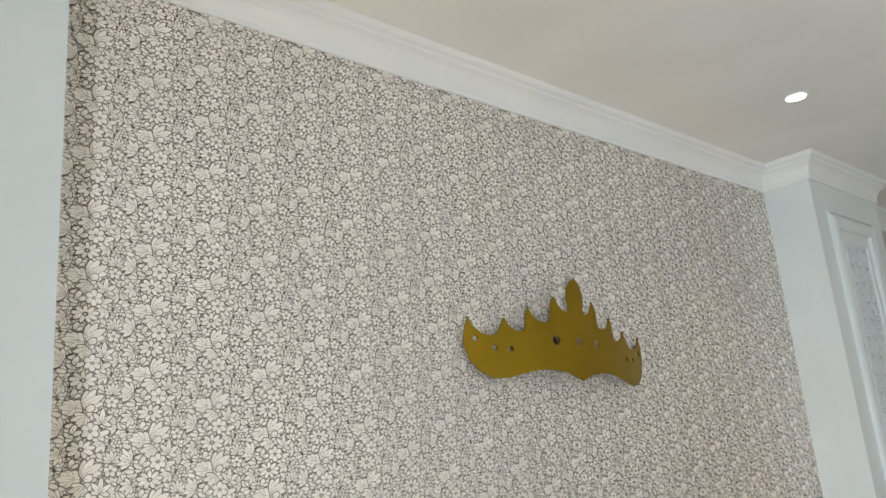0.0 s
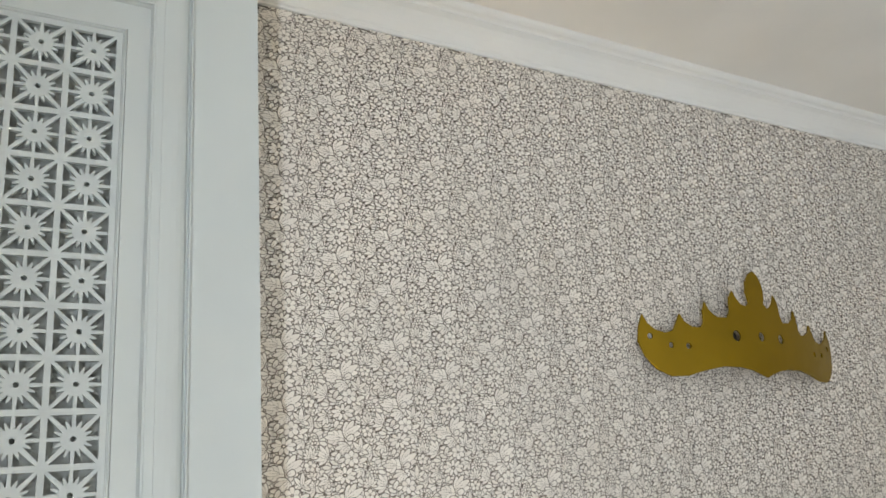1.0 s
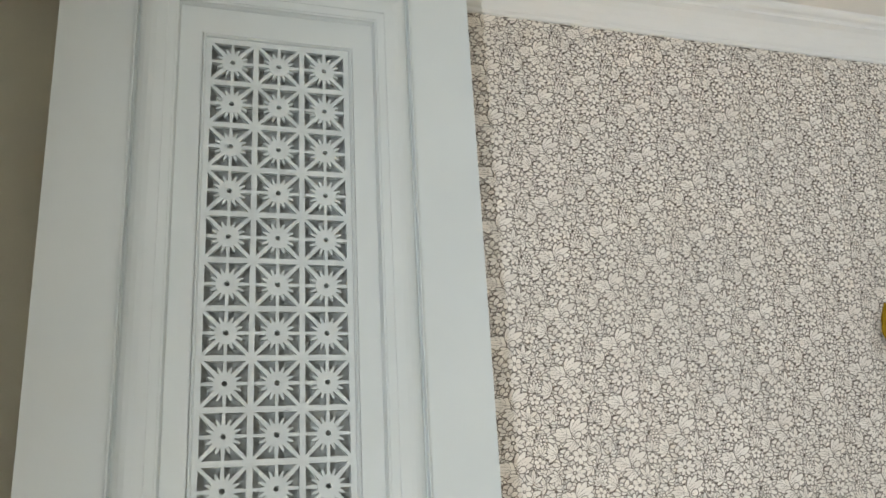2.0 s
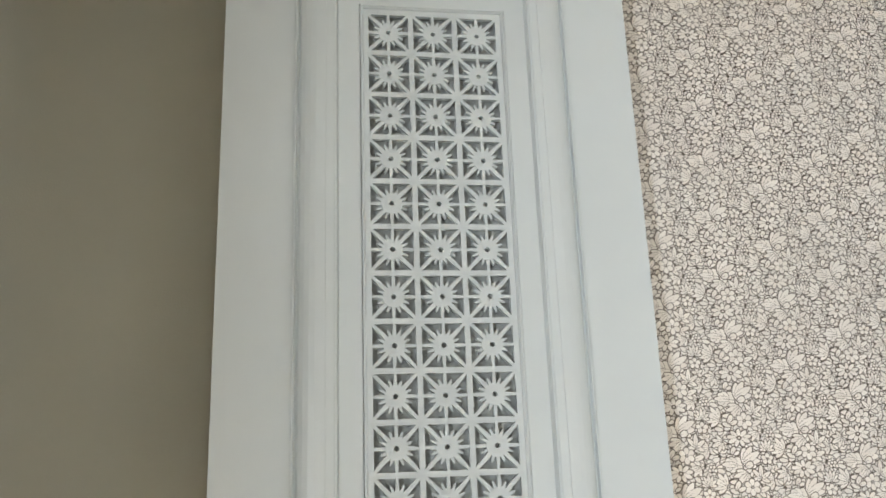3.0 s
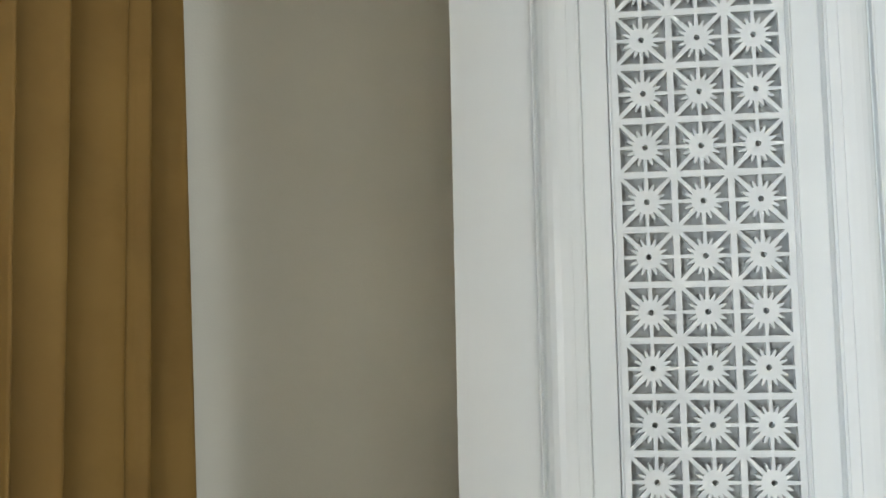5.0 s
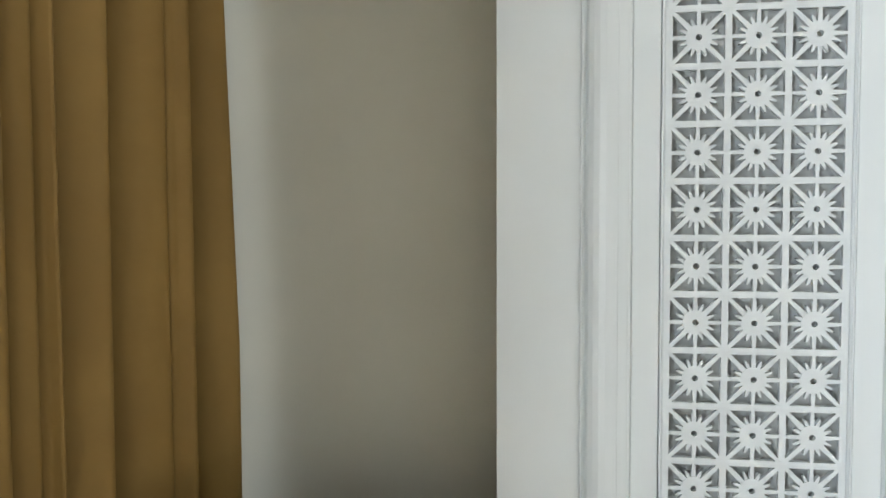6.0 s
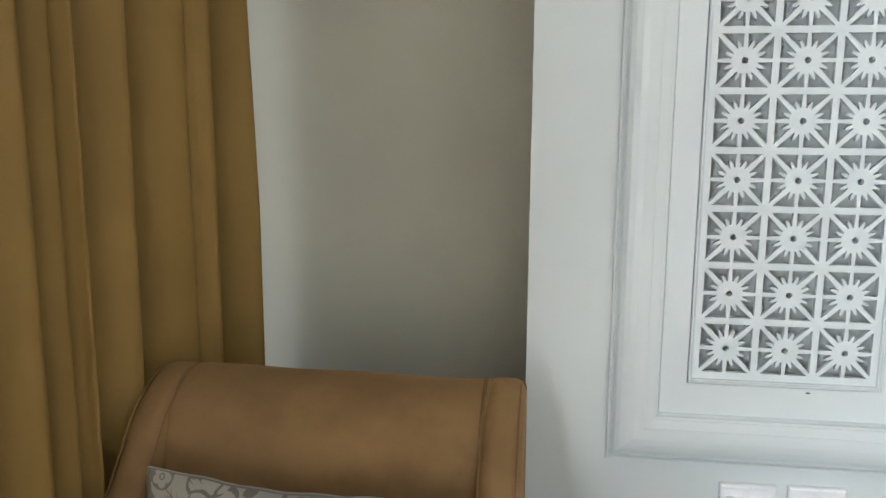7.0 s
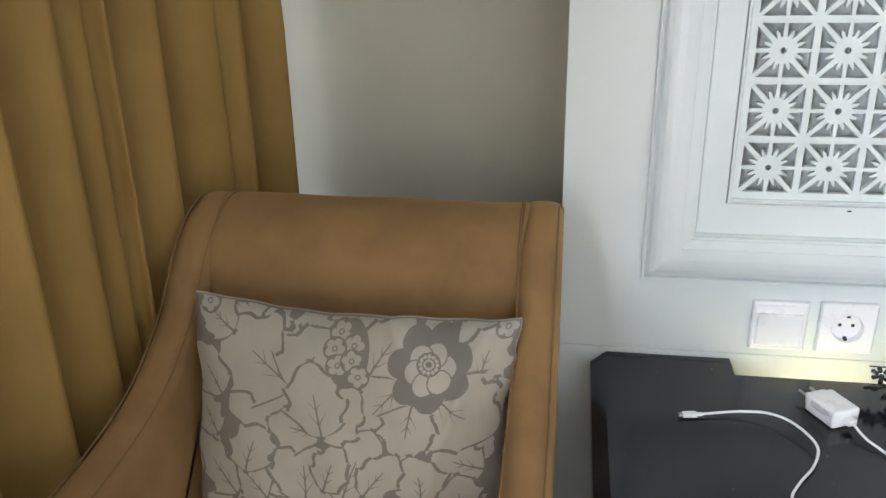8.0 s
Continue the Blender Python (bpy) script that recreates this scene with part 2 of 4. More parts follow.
bm = bmesh.new()
box(bm, ROOM_X1, ROOM_X1 + 0.15, ROOM_Y0, 0.40, 0, CEIL)
structure(mesh_object("wall_east", bm, PLAIN_WALL), "plain painted side wall", "wall")
bm = bmesh.new()
DOOR = (TALL_X - 0.62, TALL_X + 0.62, 0.08, 1.90)
box(bm, ROOM_X0 - 0.18, DOOR[0], ROOM_Y0 - 0.15, ROOM_Y0, 0, CEIL)
box(bm, DOOR[1], ROOM_X1, ROOM_Y0 - 0.15, ROOM_Y0, 0, CEIL)
box(bm, DOOR[0], DOOR[1], ROOM_Y0 - 0.15, ROOM_Y0, 0, DOOR[2])
box(bm, DOOR[0], DOOR[1], ROOM_Y0 - 0.15, ROOM_Y0, DOOR[3], CEIL)
structure(mesh_object("wall_south", bm, PLAIN_WALL), "plain painted wall opposite the headboard wall", "wall")

# window wall with its two openings, one of them behind the curtain
SILL = 0.28
bm = bmesh.new()
for y0, y1 in ((ROOM_Y0, -3.14), (-2.66, -1.0), (0.14, 0.40)):
    box(bm, ROOM_X0 - 0.18, ROOM_X0, y0, y1, 0, CEIL)
for y0, y1, head in ((-3.14, -2.66, 1.92), (-1.0, 0.14, 2.58)):
    box(bm, ROOM_X0 - 0.18, ROOM_X0, y0, y1, 0, SILL)
    box(bm, ROOM_X0 - 0.18, ROOM_X0, y0, y1, head, CEIL)
structure(mesh_object("wall_window", bm, PLAIN_WALL), "plain painted window wall behind the curtain", "wall")


def petal_outline(x, y, angle, length, width, grow=0.0, blunt=0.0):
    """A leaf lobe from its root at (x, y): a pointed oval, blunter at the tip for petals; grow widens it all round."""
    c, s = math.cos(angle), math.sin(angle)
    half = [(0.0, 0.20), (0.22, 0.76), (0.56, 1.0), (0.84, 0.62 + 0.25 * blunt), (1.0, 0.08 + 0.40 * blunt)]
    loop = half + [(u, -v) for u, v in half[::-1]]
    out = []
    for u, v in loop:
        px, py = u * length + (2 * u - 1) * grow, v * (width + grow)
        out.append((x + c * px - s * py, y + s * px + c * py))
    return out


def wallpaper_relief():
    """The printed repeat: fanned leaves, blossoms, berries and buds laid over small leaves, each lobe with a thin dark rim. Half-drop repeat."""
    rng = random.Random(11)
    w, h, mm = 0.1325, 0.1305, 0.001
    rim = 0.0017
    shapes = []            # (outline, ink), in drawing order

    def lobe(x, y, degrees_, length, width, blunt=0.0, vein=True, edge=rim):
        a = radians(degrees_)
        shapes.append((petal_outline(x * mm, y * mm, a, length * mm, width * mm, edge, blunt), 1))
        shapes.append((petal_outline(x * mm, y * mm, a, length * mm, width * mm, 0.0, blunt), 0))
        if vein and length > 13:
            c, s = math.cos(a), math.sin(a)
            p = [(0.05, -0.55), (0.66, 0.0), (0.05, 0.55)]
            shapes.append(([((x + c * u * length - s * v) * mm, (y + s * u * length + c * v) * mm) for u, v in p], 1))

    def bundle(lobes):
        """Lobes of one leaf or blossom: a wide rim round them all, a thin one between them."""
        for x, y, degrees_, length, width, blunt, vein in lobes:
            shapes.append((petal_outline(x * mm, y * mm, radians(degrees_), length * mm, width * mm, rim, blunt), 1))
        for x, y, degrees_, length, width, blunt, vein in lobes:
            lobe(x, y, degrees_, length, width, blunt, vein, 0.0006)

    def fan(x, y, degrees_, length, spread, n, width, blunt=0.3):
        order = sorted(range(n), key=lambda k: -abs(k - (n - 1) / 2))
        made = []
        for k in order:
            u = (k - (n - 1) / 2) / ((n - 1) / 2)
            made.append((x, y, degrees_ + spread * u + rng.uniform(-4, 4), length * (1 - 0.30 * abs(u) ** 1.5), width * (1 - 0.15 * abs(u)), blunt, True))
        bundle(made)

    def lobed_leaf(x, y, degrees_, length, width):
        a = radians(degrees_)
        made = [(x + math.cos(a) * length * u, y + math.sin(a) * length * u, degrees_ + side * (50 - 18 * u), length * k, width * 0.55, 0.35, False)
                for u, k in ((0.10, 0.42), (0.34, 0.44), (0.56, 0.36)) for side in (1, -1)]
        bundle(made + [(x + math.cos(a) * length * 0.30, y + math.sin(a) * length * 0.30, degrees_, length * 0.74, width * 0.45, 0.0, True)])

    def blossom(x, y, rx, ry, n, width, heart, first=0.0, blunt=0.9):
        spokes = [(rx * math.cos(2 * math.pi * (k + first) / n), ry * math.sin(2 * math.pi * (k + first) / n)) for k in range(n)]
        bundle([(x + dx * 0.18, y + dy * 0.18, math.degrees(math.atan2(dy, dx)), math.hypot(dx, dy) * 0.84, width, blunt, False) for dx, dy in spokes])
        ring = [(x + heart * math.cos(2 * math.pi * k / 10), y + heart * 0.72 * math.sin(2 * math.pi * k / 10)) for k in range(10)]
        shapes.append(([(px * mm, py * mm) for px, py in ring], 1))
        lobe(x - heart * 0.4, y, 0, heart * 0.8, heart * 0.3, 1.0, False)

    def berry(x, y, r):
        for k, ink in ((r + 1.2, 1), (r, 0)):
            shapes.append(([((x + k * math.cos(math.pi * i / 4)) * mm, (y + k * math.sin(math.pi * i / 4)) * mm) for i in range(8)], ink))

    # small leaves in the gaps
    spots = [(-66.25 + 12.05 * (i + rng.uniform(-0.3, 0.3)), -65.25 + 11.86 * (j + rng.uniform(-0.3, 0.3))) for i in range(11) for j in range(11)]
    rng.shuffle(spots)
    for px, py in spots:
        turn = rng.choice((0, 180)) + rng.uniform(-48, 48)
        length, c, s = rng.uniform(15, 21), math.cos(radians(turn)), math.sin(radians(turn))
        for grow, ink in ((1.7, 1), (0.0, 0)):
            loop = [(-0.55, 0.02), (-0.20, 0.27), (0.22, 0.26), (0.55, 0), (0.22, -0.24), (-0.20, -0.28)]
            k = length + 2 * grow
            shapes.append(([((px + c * u * k - s * v * k) * mm, (py + s * u * k + c * v * k) * mm) for u, v in loop], ink))
    # little sprays of three leaves over them
    for i in range(6):
        for j in range(6):
            px, py = -66.25 + 22.1 * (i + rng.uniform(0.1, 0.9)), -65.25 + 21.75 * (j + rng.uniform(0.1, 0.9))
            turn, length = rng.choice((0, 180)) + rng.uniform(-40, 40), rng.uniform(17, 23)
            for side in (1, -1, 0):
                lobe(px, py, turn + 42 * side, length * (1.0 if side == 0 else 0.8), 4.6, 0.4, False, 0.0014)
    fan(47, -50, 188, 30, 62, 5, 5.2)
    fan(42, -30, 95, 15, 120, 5, 3.6, 0.1)
    fan(-55, -58, 155, 34, 58, 5, 5.6)
    fan(-55, 28, 205, 24, 75, 5, 4.4)
    fan(24, 46, 195, 26, 70, 5, 4.6)
    fan(12, 60, 20, 24, 60, 3, 5.2)
    fan(40, 9, 90, 23, 88, 7, 3.6, 0.2)
    for k, (bx, by) in enumerate(((40, 43), (47, 45), (44, 38), (51, 39), (54, 45), (49, 51), (57, 38))):
        berry(bx, by, 2.9 if k % 2 else 3.3)
    fan(20, -46, 82, 27, 105, 5, 5.0, 0.15)
    blossom(38, -8, 13, 11, 5, 4.6, 2.6, 0.2)
    lobed_leaf(-14, -19, 176, 46, 13)
    fan(-8, -34, 222, 35, 55, 5, 5.6)
    fan(-17, -14, 30, 43, 48, 5, 7.2, 0.5)
    lobe(-11, -22, 20, 17, 6.4, 1.0)
    blossom(-18, 35, 26, 17, 9, 4.4, 6.0, 0.25, 0.7)
    blossom(-2, -62, 17, 16, 6, 5.6, 4.2, 0.5)
    lobe(-38, -66, 58, 19, 5.2, 0.7)
    lobe(-33, -68, 20, 17, 4.6, 0.5)
    lobe(-38, 3, 62, 16, 5.4, 0.8)
    lobe(-33, 2, 25, 13, 3.6, 0.4)
    outlines = [np.array(loop) for loop, _ in shapes]
    lows, highs = [o.min(0) for o in outlines], [o.max(0) for o in outlines]
    x0, x1 = PIL_A + PIL_HALF, PIL_B - PIL_HALF
    columns, rows = int((x1 - x0) / w) + 3, int(2.694 / h) + 3
    points, polys, inks, count = [], [], [], 0
    for i in range(columns):
        for j in range(rows):
            ox, oy = 0.738 + (i - 3) * w, 1.968 + (j - 16) * h + (i % 2 - 1) * h / 2
            for k, loop in enumerate(outlines):
                if highs[k][0] + ox > x0 + 0.001 and lows[k][0] + ox < x1 - 0.001 and highs[k][1] + oy > 0.01 and lows[k][1] + oy < 2.690:
                    y = WALL_Y - 0.0005 - 0.000007 * k
                    points += [(min(max(ox + px, x0), x1), y, min(max(oy + py, 0.0), 2.6935)) for px, py in loop.tolist()]
                    polys.append(range(count, count + len(loop)))
                    inks.append(shapes[k][1])
                    count += len(loop)
    data = bpy.data.meshes.new("floral_print")
    data.from_pydata(points, [], polys)
    data.materials.append(WALLPAPER_PRINT)
    data.materials.append(WALLPAPER)
    data.polygons.foreach_set("material_index", inks)
    ob = new("floral_print", data)
    ob.parent = wallpaper_wall
    return tagged(ob, "cream printed leaves and blossoms of the wallpaper", kind="stuff")


wallpaper_relief()


# cornice, running round the pilasters
def cornice():
    bm = bmesh.new()
    a0, a1, b0, b1 = PIL_A - PIL_HALF, PIL_A + PIL_HALF, PIL_B - PIL_HALF, PIL_B + PIL_HALF
    path = [(ROOM_X0, WALL_Y), (a0, WALL_Y), (a0, 0), (a1, 0), (a1, WALL_Y), (b0, WALL_Y), (b0, 0), (b1, 0), (b1, WALL_Y), (ROOM_X1, WALL_Y)]
    profile = [(0, 2.694), (0.007, 2.694), (0.010, 2.697), (0.010, 2.705), (0.008, 2.709), (0.011, 2.716), (0.015, 2.735), (0.022, 2.752), (0.032, 2.766),
               (0.043, 2.774), (0.046, 2.776), (0.046, 2.783), (0.050, 2.787), (0.057, 2.790), (0.062, 2.795), (0.064, 2.800), (0.064, CEIL)]
    ends = len(path) - 1
    rings = []
    for p, z in profile:
        ring = []
        for i, (x, y) in enumerate(path):
            normals = []
            for a, b in ((i - 1, i), (i, i + 1)):
                if a >= 0 and b <= ends:
                    dx, dy = path[b][0] - path[a][0], path[b][1] - path[a][1]
                    n = math.hypot(dx, dy)
                    normals.append((dy / n, -dx / n))
            if len(normals) == 1:
                ox, oy = normals[0]
            else:
                ox, oy = normals[0][0] + normals[1][0], normals[0][1] + normals[1][1]
            ring.append((x + ox * p, y + oy * p, z))
        rings.append(ring)
    loft(bm, rings, closed_ring=False)
    return structure(mesh_object("cornice", bm, CORNICE_PAINT), "white plaster crown cornice stepping round the pilasters", "cornice")


cornice()

# ---- panelled pilasters with star lattice ----
CELL, ROWS_N, LAT_Z = 0.085, 18, 0.93 - 0.0425


def star_tile():
    """One square of the pierced screen, centred on the origin in x and z: border bars, eight spokes, eight short rays, a pierced hub."""
    bm = bmesh.new()
    h, bar, back = CELL / 2, 0.0049, 0.0150
    front = 0.0060
    for x0, x1, z0, z1 in ((-h, h, h - bar, h), (-h, h, -h, -h + bar)):
        box(bm, x0, x1, front, back, z0, z1)
    for x0, x1 in ((-h, -h + bar), (h - bar, h)):
        box(bm, x0, x1, front + 0.0002, back, -h + bar, h - bar)
    for k in range(8):
        a = k * math.pi / 4
        reach = (h - bar * 0.6) if k % 2 == 0 else (h - bar * 0.55) * math.sqrt(2)
        w0, w1 = (0.0036, 0.0023) if k % 2 == 0 else (0.0042, 0.0027)
        outline = [(0.014, -w0), (reach, -w1), (reach, w1), (0.014, w0)]
        c, s = math.cos(a), math.sin(a)
        prism(bm, outline, lambda u, v, w: (u * c - v * s, front + 0.0004 + w, u * s + v * c), back - front - 0.0004)
    for k in range(8):
        a = (k + 0.5) * math.pi / 4
        outline = [(0.013, -0.0034), (0.0250, -0.0021), (0.0288, -0.0010), (0.0294, 0.0), (0.0288, 0.0010), (0.0250, 0.0021), (0.013, 0.0034)]
        c, s = math.cos(a), math.sin(a)
        prism(bm, outline, lambda u, v, w: (u * c - v * s, front + 0.0006 + w, u * s + v * c), back - front - 0.0006)
    n = 20
    rings = []
    for r, y in ((0.0045, back), (0.0045, front - 0.0001), (0.0192, front - 0.0001), (0.0192, back)):
        rings.append([(r * math.cos(2 * math.pi * k / n), y, r * math.sin(2 * math.pi * k / n)) for k in range(n)])
    loft(bm, rings)
    return bm


def pilaster(cx, name, label, tile_mesh):
    x0, x1 = cx - PIL_HALF, cx + PIL_HALF
    root = new(name)
    root.location = (cx, 0, 0)
    structure(root, label, "pilaster")

    def own(n, bm, mat, text=""):
        bm.transform(Matrix.Translation((-cx, 0, 0)))
        return part(n, bm, mat, root, text)

    ox, iz0, iz1 = 0.2575, 0.748, 2.561       # outer moulding rectangle
    inner = 0.0785
    hx, hz0, hz1 = 0.1325, LAT_Z - 0.006, LAT_Z + ROWS_N * CELL + 0.006
    # body: side, core and face round the panel
    bm = bmesh.new()
    box(bm, x0, x1, 0.100, 0.40, 0, CEIL)
    own("core", bm, WHITE)
    bm = bmesh.new()
    seam = 0.6215
    box(bm, x0, x1, 0.0, 0.0996, 0, seam - 0.0012)
    lower = own("lower_board", bm, WHITE)
    rounded(lower, 0.0012, 2)
    bm = bmesh.new()
    px0, px1, pz0, pz1 = cx - ox + inner - 0.004, cx + ox - inner + 0.004, iz0 + inner - 0.004, iz1 - inner + 0.004
    for b0, b1, c0, c1 in ((x0, px0, seam, CEIL), (px1, x1, seam, CEIL), (px0, px1, seam, pz0), (px0, px1, pz1, CEIL)):
        box(bm, b0, b1, 0.0, 0.0996, c0, c1)
    bmesh.ops.remove_doubles(bm, verts=bm.verts, dist=1e-5)
    own("face_board", bm, WHITE)
    # moulding round the panel
    bm = bmesh.new()
    profile = [(0.0, 0.002), (0.0, -0.0085), (0.0010, -0.0105), (0.0034, -0.0105), (0.0044, -0.0090), (0.0048, 0.0045), (0.0080, 0.0045), (0.0084, -0.0030), (0.012, -0.0085), (0.019, -0.0125),
               (0.028, -0.0155), (0.038, -0.0172), (0.050, -0.0175), (0.0555, -0.0172), (0.0560, -0.0155), (0.0650, -0.0145), (0.0705, -0.0138), (0.0710, -0.0118), (0.0745, -0.0115),
               (0.0750, -0.0060), (0.0770, -0.0030), (0.0785, 0.0030)]
    frame_sweep(bm, cx - ox, cx + ox, iz0, iz1, profile)
    own("panel_moulding", bm, WHITE)
    # flat inner panel with a lipped opening
    bm = bmesh.new()
    qx, qz0, qz1 = ox - inner + 0.0004, iz0 + inner - 0.0004, iz1 - inner + 0.0004
    g = 0.0074
    for b0, b1, c0, c1 in ((cx - qx, cx - hx - g, qz0, qz1), (cx + hx + g, cx + qx, qz0, qz1), (cx - hx - g, cx + hx + g, qz0, hz0 - g), (cx - hx - g, cx + hx + g, hz1 + g, qz1)):
        box(bm, b0, b1, 0.0012, 0.0095, c0, c1)
    bmesh.ops.remove_doubles(bm, verts=bm.verts, dist=1e-5)
    own("inner_panel", bm, WHITE)
    bm = bmesh.new()
    plate_with_hole(bm, px0, px1, pz0, pz1, cx - hx - 0.0055, cx + hx + 0.0055, hz0 - 0.0055, hz1 + 0.0055, 0.0098)
    own("panel_ground", bm, WHITE)
    bm = bmesh.new()
    lip = [(0.0, 0.0098), (0.0, -0.0012), (0.0010, -0.0022), (0.0030, -0.0022), (0.0040, 0.0006), (0.0052, 0.0010), (0.0060, 0.0040), (0.0060, 0.090)]
    frame_sweep(bm, cx - hx - 0.006, cx + hx + 0.006, hz0 - 0.006, hz1 + 0.006, lip)
    own("opening_lip", bm, WHITE)
    # border strip in which the screen sits, and the board behind it
    bm = bmesh.new()
    gx = 1.5 * CELL
    for b0, b1, c0, c1 in ((cx - hx, cx - gx, hz0, hz1), (cx + gx, cx + hx, hz0, hz1), (cx - gx, cx + gx, hz0, LAT_Z), (cx - gx, cx + gx, LAT_Z + ROWS_N * CELL, hz1)):
        box(bm, b0, b1, 0.0060, 0.0150, c0, c1)
    own("screen_border", bm, WHITE)
    # the board is darker than the white lacquer round it
    bm = bmesh.new()
    box(bm, cx - hx, cx + hx, 0.0320, 0.0450, hz0 - 0.004, hz1 + 0.004)
    own("backing_board", bm, BACKING_GREY, "grey board behind the pierced screen")
    for row in range(ROWS_N):
        for column in range(3):
            tile = new("lattice_tile", tile_mesh)
            tile.parent = root
            tile.location = ((column - 1) * CELL, 0, LAT_Z + (row + 0.5) * CELL)
    return root


bm = star_tile()
tile_mesh = bpy.data.meshes.new("lattice_tile")
bmesh.ops.recalc_face_normals(bm, faces=bm.faces)
bm.to_mesh(tile_mesh)
bm.free()
tile_mesh.materials.append(WHITE)
near_pilaster = pilaster(PIL_A, "pilaster_1", "white lacquered pilaster with a moulded star lattice panel beside the armchair", tile_mesh)
far_pilaster = pilaster(PIL_B, "pilaster_2", "white lacquered pilaster with a star lattice panel beyond the wallpaper", tile_mesh)


# ---- ceiling downlight ----
def downlight(x, y):
    root = new("ceiling_downlight")
    root.location = (x, y, CEIL)
    tagged(root, "small round recessed downlight, lit, in the white ceiling", "ceiling light")
    n = 32
    bm = bmesh.new()
    rings = [[(r * math.cos(2 * math.pi * k / n), r * math.sin(2 * math.pi * k / n), z) for k in range(n)] for r, z in ((0.046, 0.001), (0.046, -0.003), (0.043, -0.005), (0.038, -0.004), (0.036, 0.0005))]
    loft(bm, rings)
    part("trim_ring", bm, CORNICE_PAINT, root, "white trim ring", smooth=True)
    bm = bmesh.new()
    vs = [bm.verts.new((0.0365 * math.cos(2 * math.pi * k / n), 0.0365 * math.sin(2 * math.pi * k / n), -0.0022)) for k in range(n)]
    bm.faces.new(vs)
    part("lens", bm, LAMP_GLOW, root, "glowing lens")
    return root


downlight(2.965, -0.285)
spot_lamp("downlight_beam", (2.965, -0.285, CEIL - 0.012), 9, (1.0, 0.78, 0.60))


# ---- curtain ----
def curtain():
    """Heavy ochre cloth in uneven pleats, from the ceiling to the floor, along the window."""
    ridges = [(0.170, -0.790), (0.040, -0.820), (0.004, -0.838), (-0.118, -0.868), (-0.222, -0.884), (-0.252, -0.897), (-0.318, -0.893),
              (-0.43, -0.892), (-0.56, -0.896), (-0.66, -0.892), (-0.80, -0.897), (-0.93, -0.90), (-1.06, -0.93), (-1.20, -0.96), (-1.33, -0.99)]
    depth = [0.185, 0.045, 0.150, 0.120, 0.045, 0.130, 0.110, 0.12, 0.08, 0.06, 0.08, 0.08, 0.06, 0.06, 0.06]
    n_z = 34
    rings = []
    for iz in range(n_z):
        z = 0.012 + (CEIL - 0.02) * iz / (n_z - 1)
        h = z / CEIL
        hem = -0.030 * max(0.0, z - 1.10)
        plan = [Vector((ridges[0][1] + hem - 0.020, ridges[0][0] + 0.012, z)), Vector((ridges[0][1] + hem, ridges[0][0], z))]
        for i in range(len(ridges) - 1):
            y0, x0 = ridges[i]
            y1, x1 = ridges[i + 1]
            gap = y0 - y1
            k = 0.86 + 0.20 * math.sin(3.1 * i + 2.6 * h) - 0.12 * (1 - h)
            dep = depth[i] * k
            sway = 0.010 * math.sin(1.7 * i + 3.3 * h) * (1 - 0.6 * h)
            flare = 0.006 * math.sin(2.3 * i + 5.0 * h)
            plan.append(Vector((x0 - 0.28 * dep + flare, y0 - 0.26 * gap + sway, z)))
            plan.append(Vector((x0 - 0.80 * dep, y0 - 0.55 * gap + sway, z)))
            plan.append(Vector(((x0 + x1) / 2 - dep, y1 + 0.22 * gap, z)))
            plan.append(Vector((x1 - 0.55 * dep, y1 + 0.06 * gap, z)))
            plan.append(Vector((x1 + 0.5 * flare, y1 + sway * 0.6, z)))
        rings.append(smooth_line(plan, 4))
    bm = bmesh.new()
    loft(bm, rings, closed_ring=False)
    ob = mesh_object("curtain", bm, CURTAIN, smooth=True)
    solid = ob.modifiers.new("thickness", "SOLIDIFY")
    solid.thickness, solid.offset = 0.0025, 0
    return tagged(ob, "heavy ochre yellow curtain hanging in uneven pleats behind the armchair", "curtain")


curtain()


def thing(name, place, label, category, group=""):
    root = new(name)
    root.location = place
    return tagged(root, label, category, group)


def piece(name, bm, mat, root, label="", smooth=False):
    """A part given in room coordinates, hung under its thing (or under a part of it)."""
    bm.transform(Matrix.Translation(root.matrix_basis.translation).inverted() if not root.parent else Matrix.Translation(root.parent.matrix_basis.translation).inverted())
    return part(name, bm, mat, root, label, smooth)


